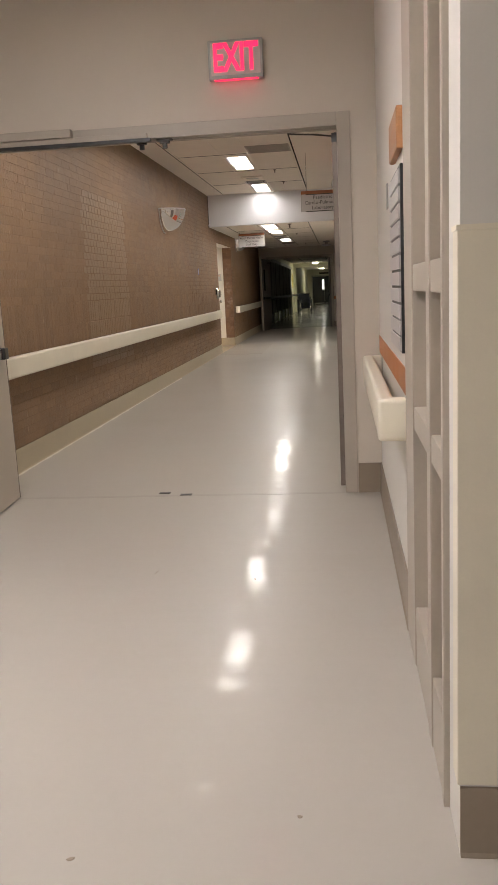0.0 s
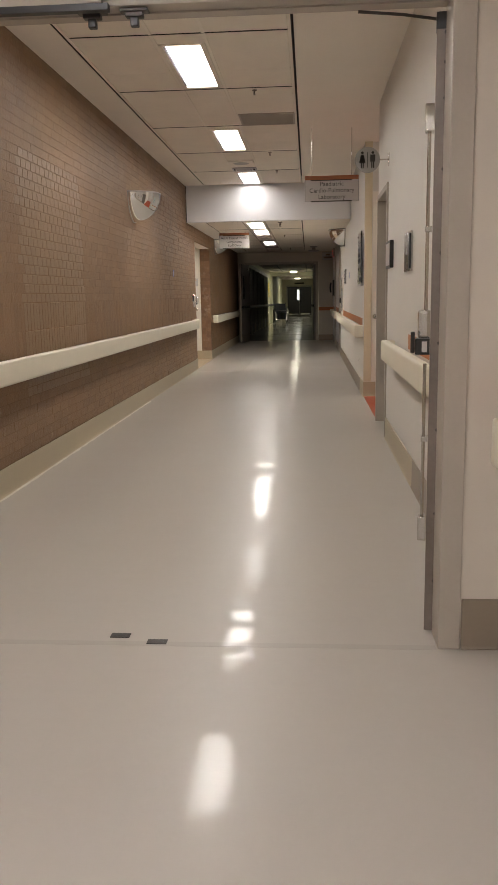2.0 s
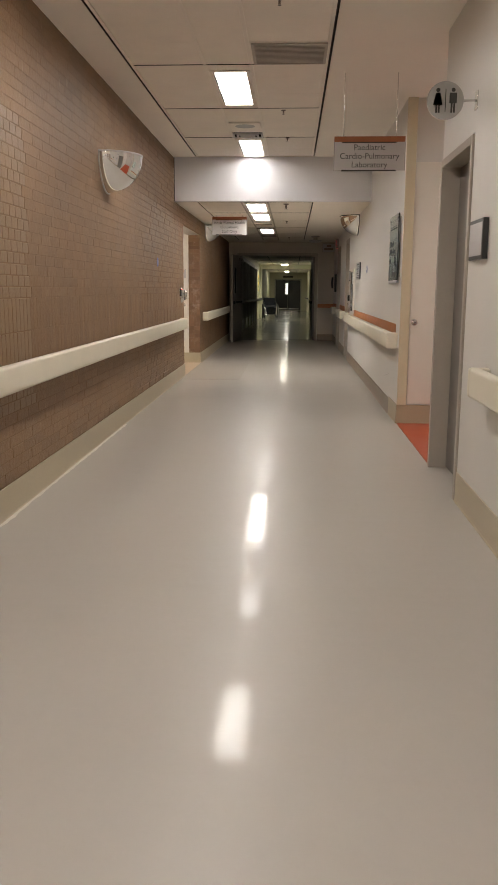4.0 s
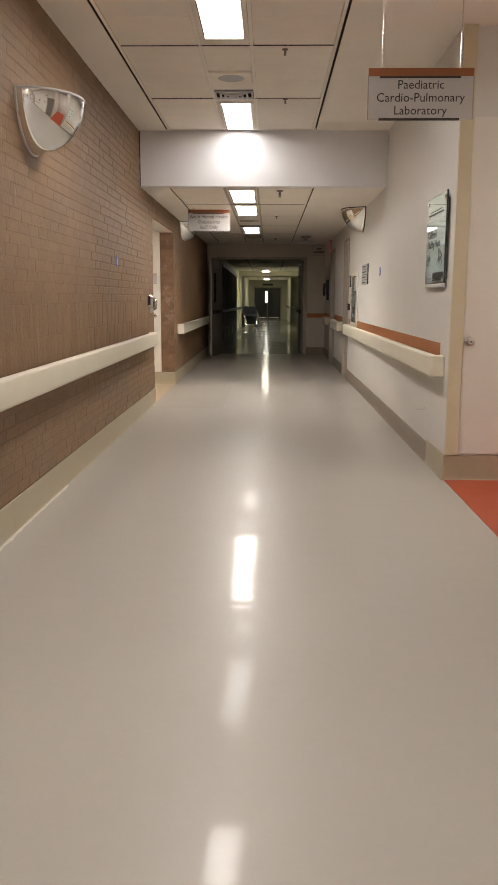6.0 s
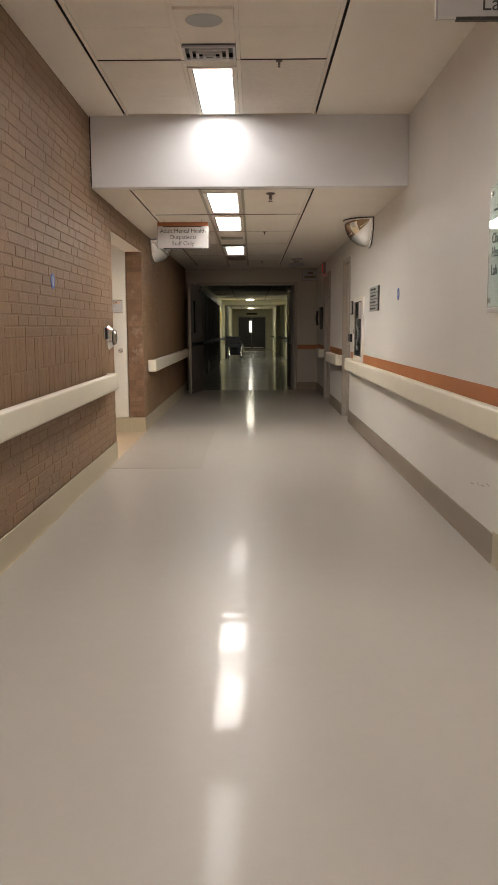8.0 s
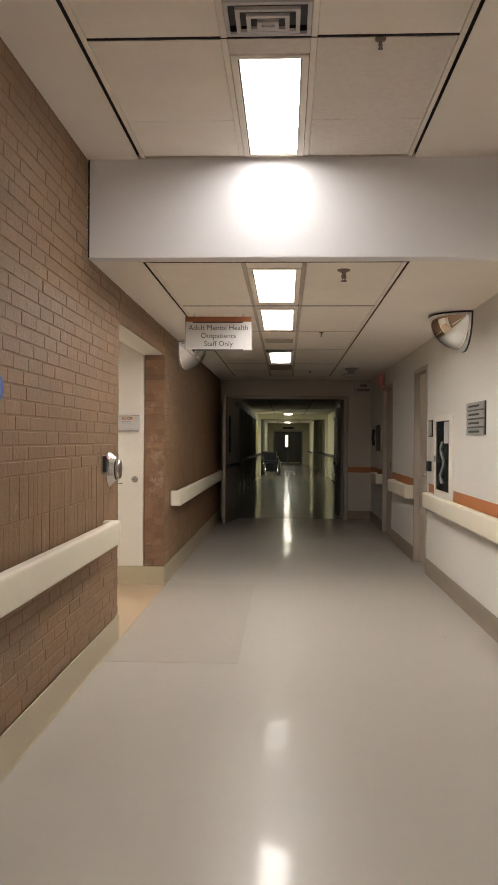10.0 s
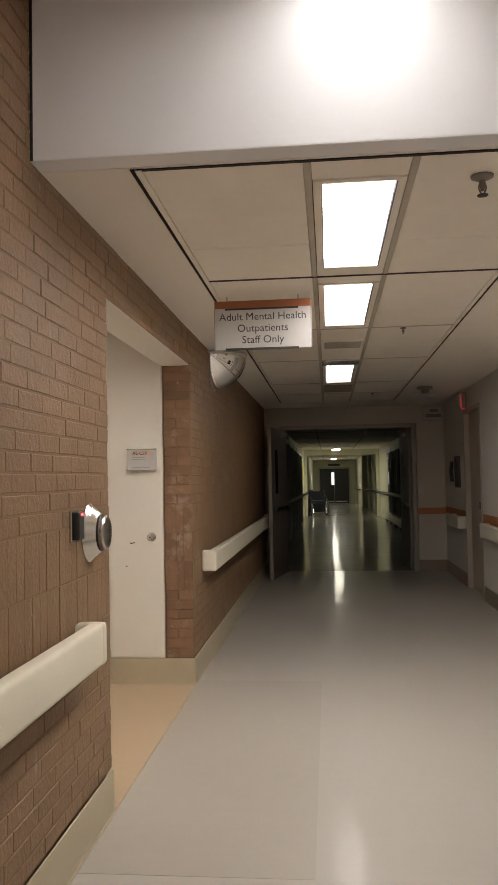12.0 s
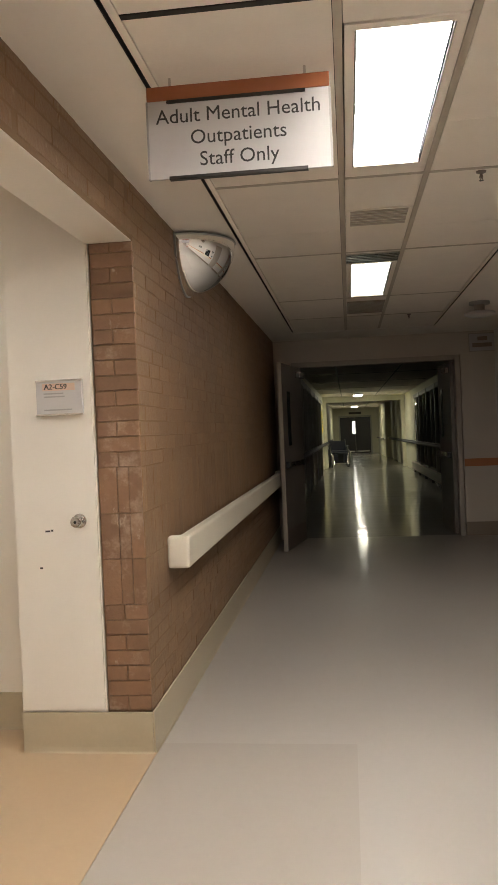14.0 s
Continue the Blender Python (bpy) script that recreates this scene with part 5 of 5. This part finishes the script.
def wheelchair(at):
    """Faces local -y."""
    c = thing("wheelchair", "folding wheelchair with dark upholstery parked by the wall", "wheelchair", at)
    for x in (-0.28, 0.28):
        wh = part("wheel", ring_wheel(0.285, 0.036, at=(x, 0.1, 0.308)), M_RUBBER, c, "large rear wheel", round_=True)
        part("hand_rim", ring_wheel(0.25, 0.020, at=(x * 1.14, 0.1, 0.308)), M_CHROME, wh, "chrome hand rim", round_=True)
        part("hub", lathe([(0.035, -0.03), (0.035, 0.03)], 14, "x", (x, 0.1, 0.308)), M_CHROME, wh)
        for k in range(10):
            a = 2 * math.pi * k / 10
            part("spoke", tube([(x, 0.1, 0.308), (x, 0.1 + 0.28 * math.cos(a), 0.308 + 0.28 * math.sin(a))], 0.004, 4), M_DARKMETAL, wh)
        part("skirt_guard", boxes(((x * 0.80 - 0.008, -0.20, 0.46), (x * 0.80 + 0.008, 0.20, 0.70)), bevel=0.006), M_SEAT, c, "dark side panel")
        cs = part("caster", lathe([(0.09, -0.015), (0.095, 0), (0.09, 0.015)], 20, "x", (x * 0.85, -0.32, 0.096)), M_RUBBER, c, "front caster")
        part("fork", tube([(x * 0.85, -0.32, 0.096), (x * 0.85, -0.30, 0.25)], 0.012, 6), M_CHROME, cs)
        part("side_frame", tube([(x * 0.86, -0.38, 0.30), (x * 0.86, -0.30, 0.48), (x * 0.86, 0.22, 0.48), (x * 0.86, 0.24, 0.30), (x * 0.86, -0.32, 0.27)], 0.012, 6), M_CHROME, c)
        part("armrest", boxes(((x * 0.9 - 0.03, -0.22, 0.70), (x * 0.9 + 0.03, 0.16, 0.735)), bevel=0.01), M_BLACK, c)
        part("arm_post", tube([(x * 0.88, -0.18, 0.48), (x * 0.88, -0.18, 0.70)], 0.011, 6), M_CHROME, c)
        part("back_post", tube([(x * 0.86, 0.22, 0.46), (x * 0.86, 0.24, 0.90), (x * 0.86, 0.36, 0.93)], 0.012, 6), M_CHROME, c)
        part("hand_grip", tube([(x * 0.86, 0.27, 0.915), (x * 0.86, 0.38, 0.93)], 0.018, 8), M_BLACK, c)
        part("leg_tube", tube([(x * 0.7, -0.34, 0.45), (x * 0.7, -0.48, 0.12)], 0.011, 6), M_CHROME, c)
        part("calf_pad", boxes(((x * 0.55 - 0.075, -0.40, 0.20), (x * 0.55 + 0.075, -0.36, 0.46)), bevel=0.012), M_SEAT, c, "dark calf pad")
        part("leg_cover", boxes(((x * 0.78 - 0.03, -0.42, 0.12), (x * 0.78 + 0.03, -0.39, 0.42)), bevel=0.01), M_CHROME, c, "steel legrest hanger")
        part("footplate", boxes(((x * 0.7 - 0.08, -0.60, 0.10), (x * 0.7 + 0.08, -0.46, 0.115)), bevel=0.004), M_BLACK, c)
    part("cross_brace", boxes(((-0.22, -0.02, 0.14), (0.22, 0.02, 0.46)), bevel=0.01), M_BLACK, c, "folding cross brace")
    part("seat", boxes(((-0.23, -0.28, 0.47), (0.23, 0.20, 0.51)), bevel=0.015), M_SEAT, c, "navy sling seat")
    part("backrest", boxes(((-0.225, 0.215, 0.34), (0.225, 0.245, 0.90)), bevel=0.01), M_SEAT, c, "navy sling back")
    part("cushion", boxes(((-0.22, -0.27, 0.512), (0.22, 0.20, 0.57)), bevel=0.02), M_SEAT, c, "dark cushion")
    return c


chair = wheelchair(FAR @ pose(-1.93, 19.8, 0, 0, 0, 9) @ Matrix.Diagonal((1.25, 1.05, 1.05, 1)))

# ---- brick walls, with every brick laid ----
BY = 0.200    # length with joint
J = 0.0050     # bed joint
JV = 0.0021


def brick_mesh(cache, ly, lz, material):
    """A painted brick: chamfered front towards +x at x = 0, open at the back."""
    key = (round(ly, 4), round(lz, 4), material.name)
    if key not in cache:
        bm = bmesh.new()
        c, d = (0.0012 if lz > 0.1 else 0.0026), 0.012
        front = [bm.verts.new((0.0, y, z)) for y, z in ((c, c), (ly - c, c), (ly - c, lz - c), (c, lz - c))]
        mid = [bm.verts.new((-c, y, z)) for y, z in ((0, 0), (ly, 0), (ly, lz), (0, lz))]
        back = [bm.verts.new((-d, y, z)) for y, z in ((0, 0), (ly, 0), (ly, lz), (0, lz))]
        bm.faces.new(front)
        for a, b in ((front, mid), (mid, back)):
            for i in range(4):
                j = (i + 1) % 4
                bm.faces.new((b[i], b[j], a[j], a[i]))
        cache[key] = mesh_of("brick", bm, material)
    return cache[key]


def courses():
    """(z, height, kind) of every row from the base up."""
    z, rows = 0.178, []
    for k in range(7):
        rows.append((z, COURSE, "run", k))
        z += COURSE
    for k in range(3):
        rows.append((z, 3 * COURSE, "soldier", k))
        z += 3 * COURSE
    k = 0
    while z < ZU - 0.01:
        rows.append((z, COURSE, "run", k))
        z += COURSE
        k += 1
    return rows


def lay(y0, y1, ztop, skip=None):
    """Bricks (y, z, length, height) between y0 and y1."""
    out = []
    rnd = random.Random(int(y0 * 100))
    for z, h, kind, k in courses():
        if z >= ztop - 0.01:
            break
        h2 = min(h, ztop - z)
        step = COURSE if kind == "soldier" else BY
        y = y0 - (0 if kind == "soldier" else (k % 2) * BY / 2 + 0.03 * ((k * 7) % 3))
        while y < y1 - 0.004:
            a, b = max(y, y0), min(y + step, y1)
            header = skip and skip[0] <= (a + b) / 2 <= skip[1] and skip[2] <= z <= skip[3] and kind == "run"
            if header:
                m = (a + b) / 2
                pieces = [(a, m), (m, b)]
            else:
                pieces = [(a, b)]
            for p, q in pieces:
                if q - p > 0.025:
                    out.append((p + JV / 2, z + J / 2, q - p - JV, h2 - J, rnd.random()))
            y += step
    return out


def repaired(y, z):
    return 7.78 < y < 9.34 and 0.55 < z < 2.20


def brick_wall(name, label, blocks, bricks, near, cache):
    wall = thing(name, label, "wall", kind="structure", bm=boxes(*blocks), material=M_MORTAR)
    made = 0
    verts, faces, mats = [], [], []
    for y, z, ly, lz, r in bricks:
        mat = M_BRICKNEW if repaired(y + ly / 2, z) and name.endswith("1") else M_BRICK
        out = 0.0030 * (r - 0.5) if y > 12.95 else 0.0016 * (r - 0.5)
        if 12.95 < y < YO0 and lz < 0.07:
            z, lz = z + 0.0010 + 0.0012 * (r * 5 % 1), lz - 0.0024
        if lz > 0.1:
            y, ly = y - 0.0006, ly + 0.0012
        if mat is M_BRICK and (y < 12.8 and z > 0.62 or y > 18.75):
            # many coats of paint have nearly closed these joints
            out *= 0.4
            y, z, ly, lz = y - 0.0009, z - 0.0022, ly + 0.0018, lz + 0.0044
        if near(y, z) and made < 300:
            ob = new("brick", brick_mesh(cache, ly, lz, mat))
            ob.parent = wall
            ob.matrix_basis = Matrix.Translation((XL + out, y, z)) @ pose(0, 0, 0, 1.1 * (r * 7 % 1 - 0.5), 0, 0.9 * (r * 13 % 1 - 0.5))
            made += 1
        else:
            n, c, d = len(verts), (0.0026 if mat is M_BRICKNEW or (y > 12.95 and lz < 0.1) else 0.0012), 0.012
            for x, e in ((0.0, c), (-c, 0.0), (-d, 0.0)):
                verts += [(XL + out + x, y + a, z + b) for a, b in ((e, e), (ly - e, e), (ly - e, lz - e), (e, lz - e))]
            quads = [(0, 1, 2, 3)] + [(s + 4 + i, s + 4 + (i + 1) % 4, s + (i + 1) % 4, s + i) for s in (0, 4) for i in range(4)]
            faces += [tuple(n + v for v in q) for q in quads]
            mats += [1 if mat is M_BRICKNEW else 0] * len(quads)
    me = bpy.data.meshes.new("bricks")
    me.from_pydata(verts, [], faces)
    me.materials.append(M_BRICK)
    me.materials.append(M_BRICKNEW)
    me.polygons.foreach_set("material_index", mats)
    ob = new("bricks", me)
    ob.parent = wall
    tagged(ob, kind="stuff")
    return wall


cache = {}
MX = XL - 0.0018
b1 = lay(YC + 0.12, YO0, ZU, (7.78, 9.34, 0.5, 2.20))
b1 = [b for b in b1 if b[0] < YB or b[1] + b[3] < ZL + 0.15]
lintel = [(y, z, ly, lz, r) for y, z, ly, lz, r in lay(YO0, YO1, ZL + 0.1) if z > ZO]
brick_wall("wall_left_1", "brown painted brick wall with soldier courses and a repaired patch", [((XL - 0.2, YC + 0.12, 0), (XL - 0.022, YO0 - 0.003, 0.178)), ((XL - 0.2, YC + 0.12, 0.178), (MX, 12.9, 3.3)), ((XL - 0.2, 12.9, 0.178), (XL - 0.0028, YO0 - 0.003, 3.3)), ((XL - 0.2, YO0 - 0.003, ZO + 0.004), (MX, YO1 + 0.003, 3.0))],
           b1 + lintel, lambda y, z: y > 14.55 and 0.5 < z < 2.35, cache)
w2 = brick_wall("wall_left_2", "brown painted brick wall with a bricked end", [((XL - 0.190, YO1 + 0.008, 0), (XL - 0.022, YF, 0.178)), ((XL - 0.190, YO1 + 0.008, 0.178), (MX, YF, 3.0))], lay(YO1 + 0.006, YF, ZL + 0.02), lambda y, z: y < 20.2, cache)
# bricks of the end that faces the walker
rnd_end = random.Random(5)
for z, h, kind, k in courses():
    if z > ZO - 0.02:
        break
    h2 = min(h, ZO - z)
    if kind == "soldier":
        cuts = [0.0, 0.078, 0.128, 0.183]
    else:
        cuts = [0.0, 0.183] if k % 2 else [0.0, 0.086, 0.183]
    for a, c in zip(cuts, cuts[1:]):
        ob = new("brick", brick_mesh(cache, c - a - 0.0022, h2 - 0.0026 - 0.0012 * (k % 2), M_BRICKWORN))
        ob.parent = w2
        out = rnd_end.uniform(-0.0035, 0.001)
        ob.matrix_basis = Matrix.Translation((XL - 0.186 + a + 0.002 + (rnd_end.uniform(0, 0.003) if c > 0.16 else 0), YO1 + 0.002 + out, z + J / 2)) @ pose(0, 0, 0, rnd_end.uniform(-0.5, 0.5), 0, -90 + rnd_end.uniform(-0.8, 0.8))
